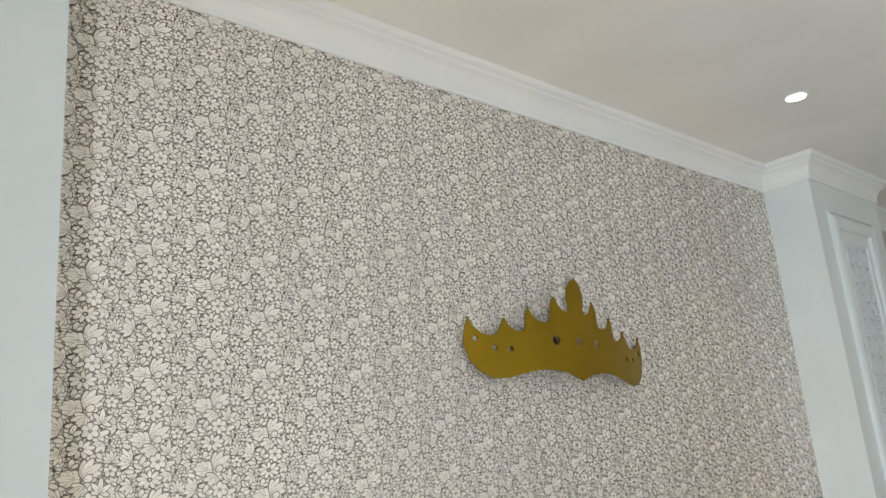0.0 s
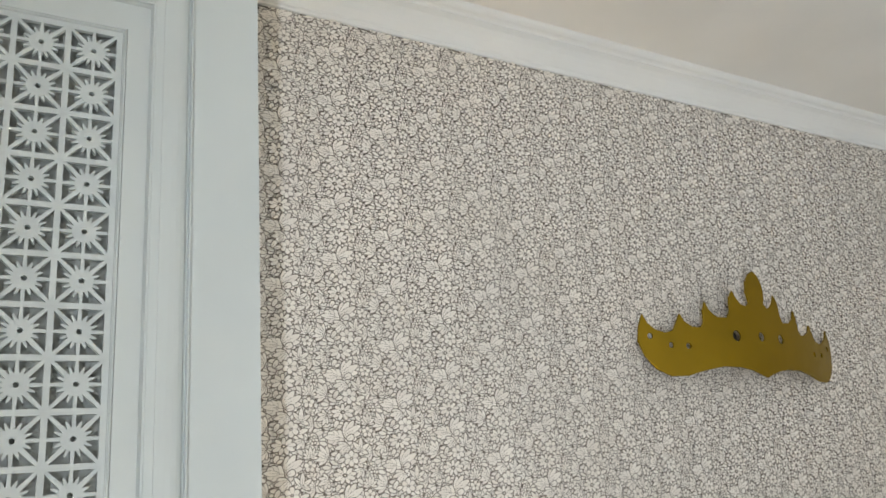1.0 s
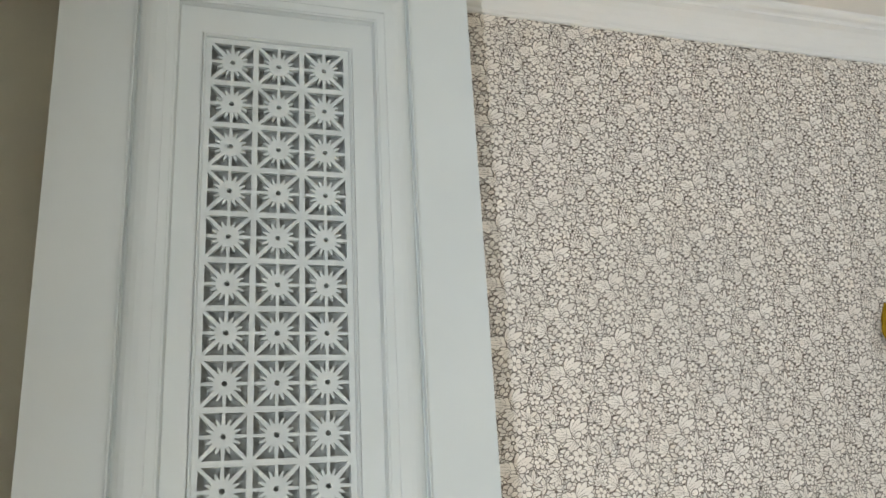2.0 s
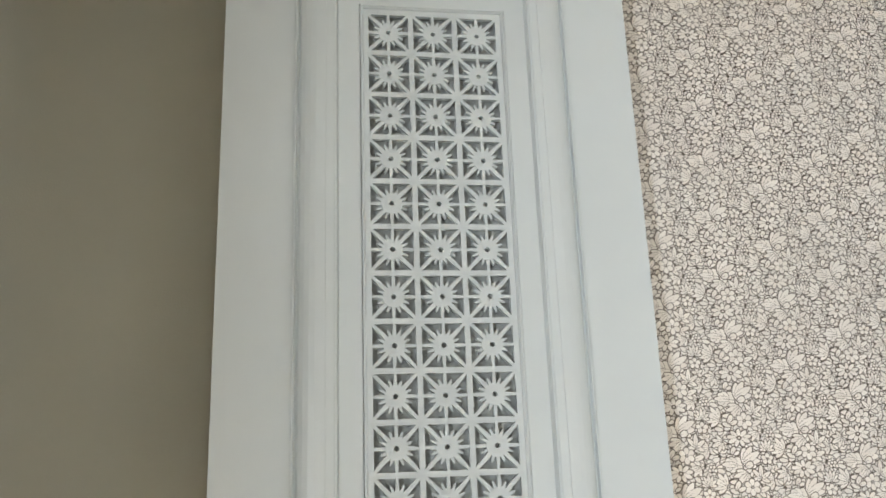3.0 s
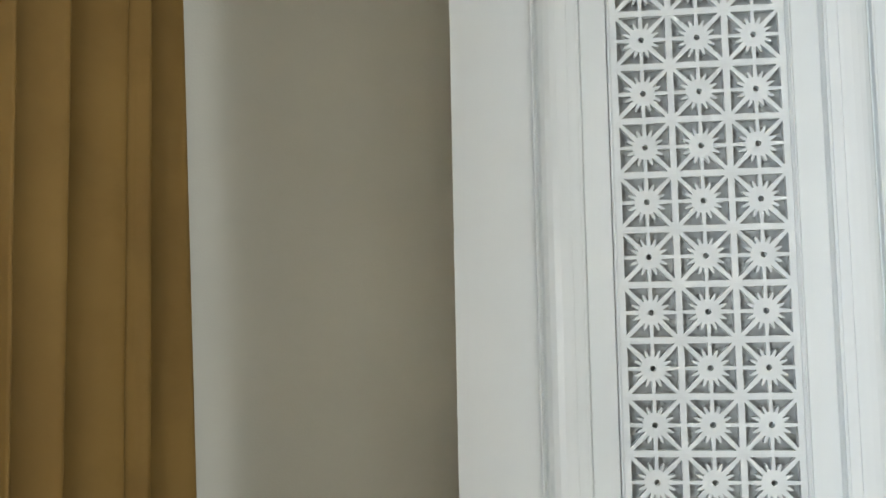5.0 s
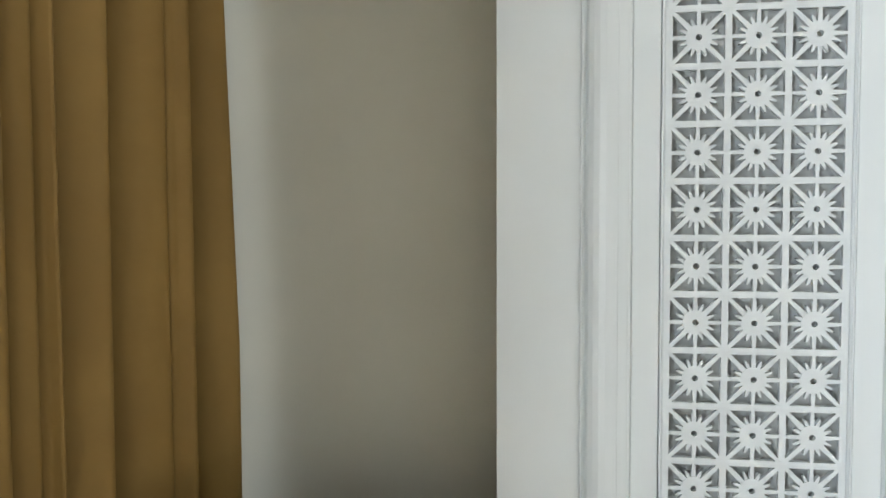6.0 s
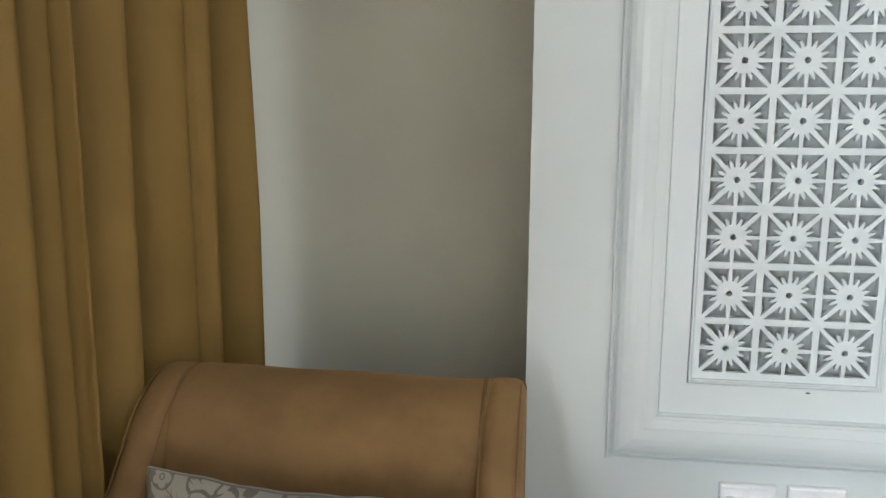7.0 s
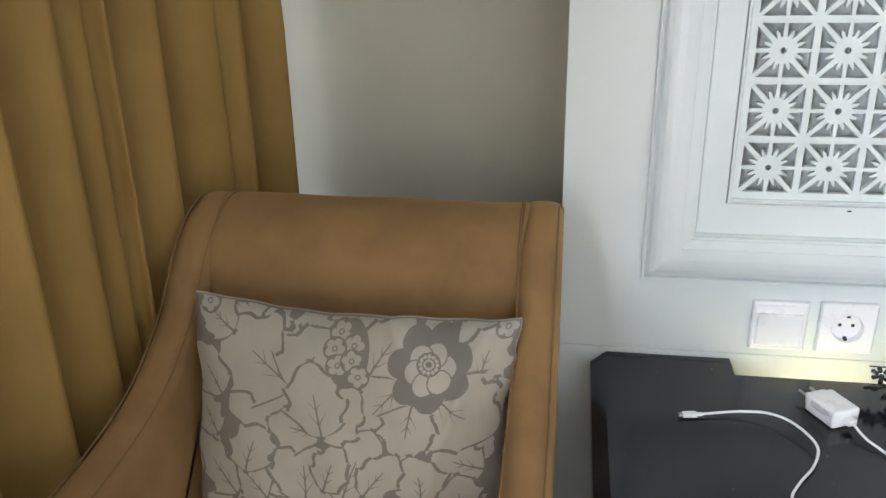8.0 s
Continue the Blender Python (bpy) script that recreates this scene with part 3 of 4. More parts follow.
# ---- armchair ----
def armchair():
    xl, xr, w = -0.858, -0.292, 0.060
    root = thing("armchair", (-0.575, -0.3, 0), "tan suede armchair with sloping arms standing by the curtain", "armchair")
    top = smooth_line([(-0.045, 0.884, 0), (-0.075, 0.893, 0), (-0.105, 0.891, 0), (-0.147, 0.876, 0), (-0.191, 0.847, 0), (-0.230, 0.804, 0), (-0.268, 0.765, 0), (-0.325, 0.727, 0),
                       (-0.382, 0.702, 0), (-0.459, 0.685, 0), (-0.56, 0.676, 0), (-0.68, 0.668, 0)], 5)
    outline = [(p.x, p.y) for p in top] + [(-0.715, 0.655), (-0.725, 0.62), (-0.70, 0.14), (-0.03, 0.14), (0.005, 0.42), (-0.015, 0.78)]
    rim = []
    for i, p in enumerate(outline):
        a, b = outline[i - 1], outline[(i + 1) % len(outline)]
        d = math.hypot(b[0] - a[0], b[1] - a[1])
        rim.append((Vector((p[0], p[1], 0)), -(b[1] - a[1]) / d, (b[0] - a[0]) / d))
    for x0, name in ((xl, "side_panel"), (xr - w, "side_panel")):
        bm = bmesh.new()
        rings = []
        for k in range(16):
            a = math.pi / 2 * (k if k < 8 else 15 - k) / 7
            inset, run = 0.023 * (1 - math.sin(a)), 0.023 * (1 - math.cos(a))
            rings.append([(x0 + (run if k < 8 else w - run), p.x + nx * inset, p.y + nz * inset) for p, nx, nz in rim])
        loft(bm, rings, caps=True)
        arm = piece(name, bm, SUEDE, root, smooth=True)
        # stitched seam along the inner edge of the arm
        sx = x0 + w - 0.0035 if x0 == xl else x0 + 0.0035
        bm = bmesh.new()
        line = [Vector((sx, p.x - 0.0005, p.y - 0.0005)) for p in top[4:]]
        tube(bm, line, 0.0010, 6)
        piece("seam", bm, PIPING, arm, smooth=True)
        sx = x0 + 0.006 if x0 == xl else x0 + w - 0.007
        bm = bmesh.new()
        tube(bm, [Vector((sx, p.x, p.y - 0.0017)) for p in top[8:]], 0.0012, 6)
        piece("seam", bm, PIPING, arm, smooth=True)
    # padded back between the arms
    bx0, bx1 = xl + w - 0.019, xr - w + 0.019
    rings = []
    cols = 26
    prof = smooth_line([(-0.02, 0.40, 0), (-0.012, 0.62, 0), (-0.02, 0.80, 0), (-0.042, 0.873, 0), (-0.070, 0.890, 0), (-0.104, 0.889, 0), (-0.142, 0.872, 0), (-0.176, 0.842, 0),
                        (-0.200, 0.785, 0), (-0.212, 0.70, 0), (-0.218, 0.56, 0), (-0.220, 0.40, 0)], 4)
    for i in range(cols + 1):
        u = i / cols
        side = min(u, 1 - u)
        puff = 0.005 * min(1, side / 0.12) ** 0.5
        dent = 0.0016 * math.sin(5.0 * u + 0.7) + 0.0012 * math.sin(13 * u)
        rings.append([(bx0 + (bx1 - bx0) * u, p.x - (puff if p.x < -0.09 else 0.3 * puff), p.y + (dent if p.y > 0.8 else 0) - (0.003 if side < 0.02 else 0)) for p in prof])
    bm = bmesh.new()
    loft(bm, rings, caps=True)
    back = piece("backrest", bm, SUEDE, root, smooth=True)
    for sx in (bx0 + 0.0195, bx1 - 0.0195):
        bm = bmesh.new()
        tube(bm, [Vector((sx, p.x - 0.0015, p.y + 0.0004)) for p in prof[14:34]], 0.0010, 6)
        piece("seam", bm, PIPING, back, smooth=True)
    bm = bmesh.new()
    box(bm, bx0, bx1, -0.70, -0.17, 0.27, 0.415)
    rounded(piece("seat_cushion", bm, SUEDE, root), 0.03, 5)
    bm = bmesh.new()
    box(bm, bx0, bx1, -0.69, -0.02, 0.14, 0.268)
    rounded(piece("seat_frame", bm, SUEDE, root), 0.012, 3)
    for x in (xl + 0.05, xr - 0.05):
        for y in (-0.66, -0.07):
            bm = bmesh.new()
            loft(bm, [[(x + r * a, y + r * b, z) for a, b in ((-1, -1), (1, -1), (1, 1), (-1, 1))] for r, z in ((0.014, 0.0), (0.024, 0.14))], caps=True)
            rounded(piece("leg", bm, BLACKWOOD, root, "dark tapered wooden leg"), 0.003, 2)
    return root


armchair()


# ---- pillow ----
def pillow_point(s, t, lift=0.0, side=1):
    """A point of the pillow: s across, t up, both -1 to 1; the cover bulges to the front (side 1) and back."""
    pull_x = 1 - 0.055 * math.cos(t * math.pi / 2) + 0.010 * math.sin(9 * t + 1) + (0.004 + 0.009 * max(0.0, s)) * math.sin(21 * t)
    pull_y = 1 - 0.060 * math.cos(s * math.pi / 2) + 0.006 * math.sin(6 * s) + 0.003 * math.sin(19 * s + 1)
    a, b = max(0.0, 1 - abs(s) ** 2.4), max(0.0, 1 - abs(t) ** 2.4)
    h = 0.066 * (a * b) ** 0.52
    ripple = (a * b) ** 0.3 * (0.0028 * math.sin(5.5 * s - 4.0 * t) + 0.0022 * math.sin(11 * s + 6 * t + 1.0))
    fold = 0.0095 * math.exp(-((s - t * 0.4 - 0.52) / 0.05) ** 2) * max(0.0, t) * a
    fold += 0.0115 * math.exp(-((s + 0.55 * (t - 0.9) - 0.30) / 0.045) ** 2) * max(0.0, t - 0.45) * a
    fold += 0.0105 * math.exp(-((s - 0.25 * (t - 0.9) - 0.80) / 0.04) ** 2) * max(0.0, t + 0.1) * a
    fold -= 0.0030 * math.exp(-((s - 0.9 * t + 0.90) / 0.05) ** 2) * max(0.0, 0.35 - t) * a
    return Vector((0.222 * s * pull_x, -side * (h + ripple + fold + 0.002) - side * lift, 0.222 * t * pull_y))


PILLOW_POSE = pose(-0.570, -0.322, 0.588, -13, 1.8, 0)


def pillow():
    root = new("cushion")
    root.matrix_world = PILLOW_POSE
    tagged(root, "square cream and grey damask cushion leaning in the armchair", "cushion")
    n = 80
    grid = [-math.cos(math.pi * i / n) * 0.5 + (-1 + 2 * i / n) * 0.5 for i in range(n + 1)]
    for side, name in ((1, "front_cover"), (-1, "back_cover")):
        bm = bmesh.new()
        loft(bm, [[pillow_point(s, t, 0, side) for s in grid] for t in grid], closed_ring=False)
        cover = part(name, bm, SATIN, root, "grey satin ground" if side == 1 else "", smooth=True)
        if side == 1:
            front = cover
    bm = bmesh.new()
    rim = [(s, -1) for s in grid] + [(1, t) for t in grid[1:]] + [(s, 1) for s in grid[::-1][1:]] + [(-1, t) for t in grid[::-1][1:]]
    line = [pillow_point(s, t, 0) + Vector((0, 0.002, 0)) for s, t in rim]
    tube(bm, line, 0.0014, 6)
    part("piping", bm, DAMASK, root, "thin piped edge", smooth=True)
    # the woven pattern: leaves, petals and blossoms laid over one another on a fine grid, each with a thin open rim
    size = 560
    axis = np.linspace(-0.997, 0.997, size)
    gs, gt = np.meshgrid(axis, axis, indexing="ij")
    woven = np.zeros((size, size), bool)
    rng = random.Random(4)

    def leaf(bs, bt, ts, tt, wide, rim=0.019, vein=True):
        """A toothed leaf from its stalk end (bs, bt) to its tip (ts, tt), with a midrib and side veins left open."""
        length = math.hypot(ts - bs, tt - bt)
        c, s = (ts - bs) / length, (tt - bt) / length
        u = ((gs - bs) * c + (gt - bt) * s) / length
        v = (-(gs - bs) * s + (gt - bt) * c) / length
        bend = 0.05 * np.sin(2.6 * u + bs * 7)
        v = v - bend
        inside = np.clip(u, 0.0001, 0.9999)
        tooth = 0.86 + 0.42 * np.abs(((inside * 3.2 + bs * 3 + 0.2 * np.sign(v)) % 1.0) - 0.3) - 0.05 * np.cos(19 * inside + bt * 9)
        edge = wide * np.sin(np.pi * inside ** 0.80) ** 0.62 * tooth
        near = (u > -rim / length) & (u < 1 + rim / length)
        woven[near & (np.abs(v) < edge + rim / length)] = False
        woven[(u > 0) & (u < 1) & (np.abs(v) < edge - 0.2 * rim / length)] = True
        if vein:
            woven[(u > -0.05) & (u < 0.58) & (np.abs(v) < 0.0070 / length * (1.05 - u))] = False
            for k in (1, -1):
                for start, run in ((0.16, 0.22), (0.36, 0.16)):
                    w = v * k - 0.72 * (u - start)
                    woven[(np.abs(w) < 0.0045 / length * (1 - (u - start) / run)) & (u > start) & (u < start + run * wide * 2) & (v * k > 0)] = False

    def disc(cs, ct, rs, rt, value):
        woven[np.hypot((gs - cs) / rs, (gt - ct) / rt) < 1] = value

    def blossom(cs, ct, r):
        disc(cs, ct, r * 1.2, r * 1.2, False)
        for k in range(5):
            a = 1.257 * k + ct * 9
            disc(cs + 0.62 * r * math.cos(a), ct + 0.62 * r * math.sin(a), r * 0.40, r * 0.40, True)
        disc(cs, ct, r * 0.30, r * 0.30, False)
        disc(cs, ct, r * 0.17, r * 0.17, True)

    for _ in range(34):
        a, bs, bt = rng.uniform(0, 6.28), rng.uniform(-1, 1), rng.uniform(-1, -0.1)
        leaf(bs, bt, bs + 0.36 * math.cos(a), bt + 0.36 * math.sin(a), rng.uniform(0.34, 0.48))
    for values in ((-0.62, 0.86, -0.60, 1.04, 0.75), (-0.08, 0.90, 0.08, 1.04, 0.62), (0.10, 0.90, 0.26, 1.04, 0.62), (-0.86, 0.86, -0.80, 1.03, 0.55), (-0.45, -0.15, -0.70, 0.06, 0.42), (-0.65, -0.15, -0.98, 0.15, 0.30), (-0.57, 0.0, -0.53, 0.36, 0.40), (-0.80, 0.20, -0.99, 0.42, 0.45), (-0.77, 0.46, -0.98, 0.70, 0.50),
                   (-0.78, 0.97, -0.46, 1.0, 0.35), (-0.42, 0.84, -0.48, 1.02, 0.55), (-0.19, 0.84, -0.24, 1.03, 0.62), (0.54, 0.90, 0.48, 1.02, 0.70), (0.67, 0.87, 0.90, 1.0, 0.50),
                   (0.18, 0.66, 0.36, 1.02, 0.44), (0.77, 0.66, 0.93, 0.97, 0.42), (0.90, 0.68, 0.92, 0.42, 0.40), (0.72, 0.34, 0.95, 0.20, 0.42), (0.88, 0.12, 0.60, 0.25, 0.45),
                   (0.55, 0.62, 0.94, 0.34, 0.52), (0.36, 0.64, 0.13, 0.30, 0.56), (0.45, 0.52, 0.43, 0.19, 0.50), (0.53, -0.08, 0.46, 0.22, 0.50), (0.80, -0.18, 0.74, 0.10, 0.45),
                   (-0.21, -0.16, -0.20, 0.27, 0.50), (0.06, -0.12, 0.22, 0.35, 0.40), (0.20, -0.06, 0.37, 0.22, 0.36), (-0.08, -0.05, 0.04, 0.24, 0.36),
                   (-0.31, 0.56, -0.72, 0.38, 0.42), (-0.31, 0.56, -0.77, 0.86, 0.48), (-0.31, 0.58, -0.09, 0.92, 0.50),
                   (-0.11, 0.29, -0.44, 0.37, 0.42), (-0.11, 0.29, 0.13, 0.57, 0.44), (-0.11, 0.29, -0.17, 0.74, 0.38), (-0.70, 0.84, -0.96, 0.98, 0.42)):
        leaf(*values)
    # the peony: bare sepals round it, cupped petals, a bare heart with stamens
    ps, pt = 0.52, 0.74
    for k in range(7):
        a = 0.35 + 2 * math.pi * k / 7
        disc(ps + 0.165 * math.cos(a), pt + 0.175 * math.sin(a), 0.088, 0.090, False)
    disc(ps, pt, 0.160, 0.170, False)
    for k in range(6):
        a = 0.2 + 2 * math.pi * k / 6
        disc(ps + 0.085 * math.cos(a), pt - 0.01 + 0.090 * math.sin(a), 0.072, 0.074, False)
        disc(ps + 0.085 * math.cos(a), pt - 0.01 + 0.090 * math.sin(a), 0.064, 0.066, True)
    disc(ps - 0.012, pt + 0.020, 0.072, 0.070, False)
    for k in range(12):
        a = 2 * math.pi * k / 12
        disc(ps - 0.012 + 0.050 * math.cos(a), pt + 0.020 + 0.048 * math.sin(a), 0.0115, 0.0115, True)
        disc(ps - 0.012 + 0.025 * math.cos(a), pt + 0.020 + 0.024 * math.sin(a), 0.0075, 0.0075, True)
    # a drooping spray of small blossoms, and one in each upper corner
    disc(0.03, 0.79, 0.125, 0.20, False)
    for cs, ct in ((-0.03, 0.92), (0.06, 0.845), (-0.055, 0.825), (-0.03, 0.725), (0.055, 0.755), (0.10, 0.665), (-0.89, 0.97), (0.93, 0.97)):
        blossom(cs, ct, 0.060)
    motif = bmesh.new()
    spots = {}

    def spot_at(i, j):
        if (i, j) not in spots:
            spots[(i, j)] = motif.verts.new(pillow_point(axis[i], axis[j], 0.0006))
        return spots[(i, j)]

    for i, j in zip(*np.nonzero(woven[:-1, :-1])):
        i, j = int(i), int(j)
        motif.faces.new((spot_at(i, j), spot_at(i + 1, j), spot_at(i + 1, j + 1), spot_at(i, j + 1)))
    part("woven_pattern", motif, DAMASK, front, "raised cream leaves and a peony", smooth=True)
    return root


pillow()


# ---- bedside table ----
TABLE_Z = 0.612


def bedside_table():
    root = thing("bedside_table", (0.11, -0.23, 0), "black stained wooden bedside table standing against the white pilaster", "bedside table")
    x0, x1, y0, back = -0.241, 0.47, -0.50, -0.0025
    n0, n1, ny = -0.019, 0.36, -0.055
    outer = [(x0, y0), (x1, y0), (x1, back), (n1, back), (n1, ny), (n0, ny), (n0, back), (x0 + 0.022, back), (x0, back - 0.022)]
    inner = [(x0 + 0.021, y0 + 0.021), (x1 - 0.021, y0 + 0.021), (x1 - 0.021, back), (n1, back), (n1, ny), (n0, ny), (n0, back), (x0 + 0.026, back), (x0 + 0.021, back - 0.006)]
    bm = bmesh.new()
    loft(bm, [[(x, y, z) for x, y in ring] for ring, z in ((outer, TABLE_Z - 0.040), (outer, TABLE_Z - 0.009), (inner, TABLE_Z))], caps=True)
    piece("tabletop", bm, BLACKWOOD, root)
    bm = bmesh.new()
    box(bm, x0 + 0.02, x0 + 0.04, y0 + 0.02, -0.062, 0.06, TABLE_Z - 0.041)
    piece("side_panel", bm, BLACKWOOD, root)
    bm = bmesh.new()
    box(bm, x1 - 0.04, x1 - 0.02, y0 + 0.02, -0.062, 0.06, TABLE_Z - 0.041)
    piece("side_panel", bm, BLACKWOOD, root)
    bm = bmesh.new()
    box(bm, x0 + 0.041, x1 - 0.041, -0.160, -0.142, 0.06, TABLE_Z - 0.041)
    piece("back_panel", bm, BLACKWOOD, root)
    bm = bmesh.new()
    box(bm, x0 + 0.041, x1 - 0.041, -0.141, -0.004, 0.476, 0.487)
    piece("back_shelf", bm, BLACKWOOD, root)
    for z0, z1 in ((0.10, 0.33), (0.335, 0.565)):
        bm = bmesh.new()
        box(bm, x0 + 0.042, x1 - 0.042, y0 + 0.018, y0 + 0.040, z0, z1)
        drawer = piece("drawer_front", bm, BLACKWOOD, root)
        rounded(drawer, 0.003, 2)
        bm = bmesh.new()
        tube(bm, [Vector((0.05 + 0.012 * i, y0 - 0.012, (z0 + z1) / 2)) for i in range(11)], 0.005, 8)
        box(bm, 0.055, 0.063, y0 - 0.012, y0 + 0.018, (z0 + z1) / 2 - 0.004, (z0 + z1) / 2 + 0.004)
        box(bm, 0.157, 0.165, y0 - 0.012, y0 + 0.018, (z0 + z1) / 2 - 0.004, (z0 + z1) / 2 + 0.004)
        piece("handle", bm, STEEL, drawer, "steel bar handle")
    bm = bmesh.new()
    box(bm, x0 + 0.03, x1 - 0.03, y0 + 0.05, -0.07, 0.0, 0.06)
    piece("plinth", bm, BLACKWOOD, root)
    return root


bedside_table()


def slot_light():
    root = thing("led_light", (0.14, -0.10, 0.488), "warm white led bar glowing in the slot behind the tabletop", "led light")
    bm = bmesh.new()
    box(bm, 0.02, 0.26, -0.130, -0.075, 0.488, 0.498)
    piece("mounting_bar", bm, STEEL, root)
    bm = bmesh.new()
    box(bm, 0.085, 0.185, -0.094, -0.079, 0.4985, 0.504)
    piece("led_strip", bm, LED_GLOW, root, "glowing warm white strip")
    return root


slot_light()


def added_wall_light(x0, x1, z, reach, wide):
    """An unseen short led strip on a bar fixed to the wallpapered wall, added low down to wash the paper warm from
    below.
    """
    root = thing("added_led_light", ((x0 + x1) / 2, WALL_Y - 0.02, z), "unseen warm led strip added low on the wallpapered wall", "led light", "headboard led strips")
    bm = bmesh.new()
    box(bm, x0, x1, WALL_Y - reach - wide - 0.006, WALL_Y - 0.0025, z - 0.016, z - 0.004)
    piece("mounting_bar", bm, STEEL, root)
    # board and end cheeks added to keep the strip's light off the room
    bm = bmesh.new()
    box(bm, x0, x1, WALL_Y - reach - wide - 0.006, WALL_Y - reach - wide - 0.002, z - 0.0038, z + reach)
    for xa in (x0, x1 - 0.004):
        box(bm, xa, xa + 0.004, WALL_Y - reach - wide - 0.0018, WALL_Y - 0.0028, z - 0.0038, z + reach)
    piece("shade", bm, BLACKWOOD, root, "added dark board that keeps the glow on the wall")
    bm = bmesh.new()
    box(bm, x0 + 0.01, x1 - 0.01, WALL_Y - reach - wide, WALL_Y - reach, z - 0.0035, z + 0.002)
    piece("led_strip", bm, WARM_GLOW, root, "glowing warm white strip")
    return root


# unseen, added for the warm wash near both ends of the paper
added_wall_light(0.49, 0.70, 0.56, 0.13, 0.040)
added_wall_light(3.08, 3.20, 0.98, 0.056, 0.012)


# ---- switch and socket ----
def wall_plate(root, x0, x1, z0, z1, base=0.0105):
    bm = bmesh.new()
    y = -base
    rings = [[(x0 + d, yy, z0 + d), (x1 - d, yy, z0 + d), (x1 - d, yy, z1 - d), (x0 + d, yy, z1 - d)] for d, yy in ((0, -0.0005), (0, y + 0.0035), (0.0012, y + 0.001), (0.0032, y), (0.0055, y), (0.006, y + 0.0012))]
    loft(bm, rings, caps=True)
    return bm


def light_switch():
    x0, x1, z0, z1 = 0.006, 0.089, 0.636, 0.719
    root = thing("light_switch", ((x0 + x1) / 2, 0, (z0 + z1) / 2), "white plastic rocker light switch on the pilaster above the table", "light switch")
    bm = wall_plate(root, x0, x1, z0, z1)
    rounded(piece("frame", bm, SWITCH_PLASTIC, root), 0.0008, 2)
    bm = bmesh.new()
    a, b, c, d = x0 + 0.0085, x1 - 0.0085, z0 + 0.009, z1 - 0.019
    loft(bm, [[(a, y0, c), (b, y0, c), (b, y1, d), (a, y1, d)] for y0, y1 in ((-0.004, -0.004), (-0.0128, -0.0165))], caps=True)
    rounded(piece("rocker", bm, SWITCH_PLASTIC, root), 0.0012, 3)
    return root


def socket():
    x0, x1, z0, z1 = 0.1065, 0.190, 0.637, 0.721
    cx, cz = (x0 + x1) / 2 + 0.0005, (z0 + z1) / 2 + 0.001
    root = thing("wall_socket", (cx, 0, cz), "white round earthed wall socket in a square frame above the table", "wall socket")
    n = 40

    def circle(r, y):
        return [(cx + 1.18 * r * math.cos(2 * math.pi * k / n), y, cz + 1.18 * r * math.sin(2 * math.pi * k / n)) for k in range(n)]

    bm = bmesh.new()
    rings = [[(x0 + d, yy, z0 + d), (x1 - d, yy, z0 + d), (x1 - d, yy, z1 - d), (x0 + d, yy, z1 - d)] for d, yy in ((0, -0.0005), (0, -0.0070), (0.0012, -0.0095), (0.0032, -0.0105))]
    loft(bm, rings)
    outer = [bm.verts.new(p) for p in rings[-1]]
    hole = [bm.verts.new(p) for p in circle(0.0215, -0.0105)]
    for q in range(4):
        seg = [hole[(k + n // 8 * (2 * q + 5)) % n] for k in range(n // 4 + 1)]
        o0, o1 = outer[q], outer[(q + 1) % 4]
        mid = n // 8
        for k in range(n // 4):
            bm.faces.new((o0 if k < mid else o1, seg[k + 1], seg[k]))
        bm.faces.new((o0, o1, seg[mid]))
    bmesh.ops.remove_doubles(bm, verts=bm.verts, dist=1e-5)
    piece("frame", bm, SWITCH_PLASTIC, root)
    bm = bmesh.new()
    loft(bm, [circle(0.0216, -0.0100), circle(0.0214, -0.0118), circle(0.0204, -0.0124), circle(0.0192, -0.0120), circle(0.0186, -0.004), circle(0.0180, -0.0008)])
    bm.faces.new([bm.verts.new(p) for p in circle(0.0182, -0.0012)])
    piece("well", bm, SWITCH_PLASTIC, root, "recessed round well", smooth=False)
    for dx in (-0.0095, 0.0095):
        bm = bmesh.new()
        loft(bm, [[(cx + dx + 0.0028 * math.cos(2 * math.pi * k / 12), y, cz + 0.002 + 0.0028 * math.sin(2 * math.pi * k / 12)) for k in range(12)] for y in (-0.0013, -0.0017)], caps=True)
        piece("pin_hole", bm, DARK_PLASTIC, root, "dark pin hole")
    for sign in (1, -1):
        bm = bmesh.new()
        box(bm, cx - 0.0022, cx + 0.0022, -0.0085, -0.0014, cz + sign * 0.0195 - 0.0022, cz + sign * 0.0195 + 0.0022)
        piece("earth_clip", bm, DARK_PLASTIC, root, "dark metal earth clip")
    return root


light_switch()
socket()


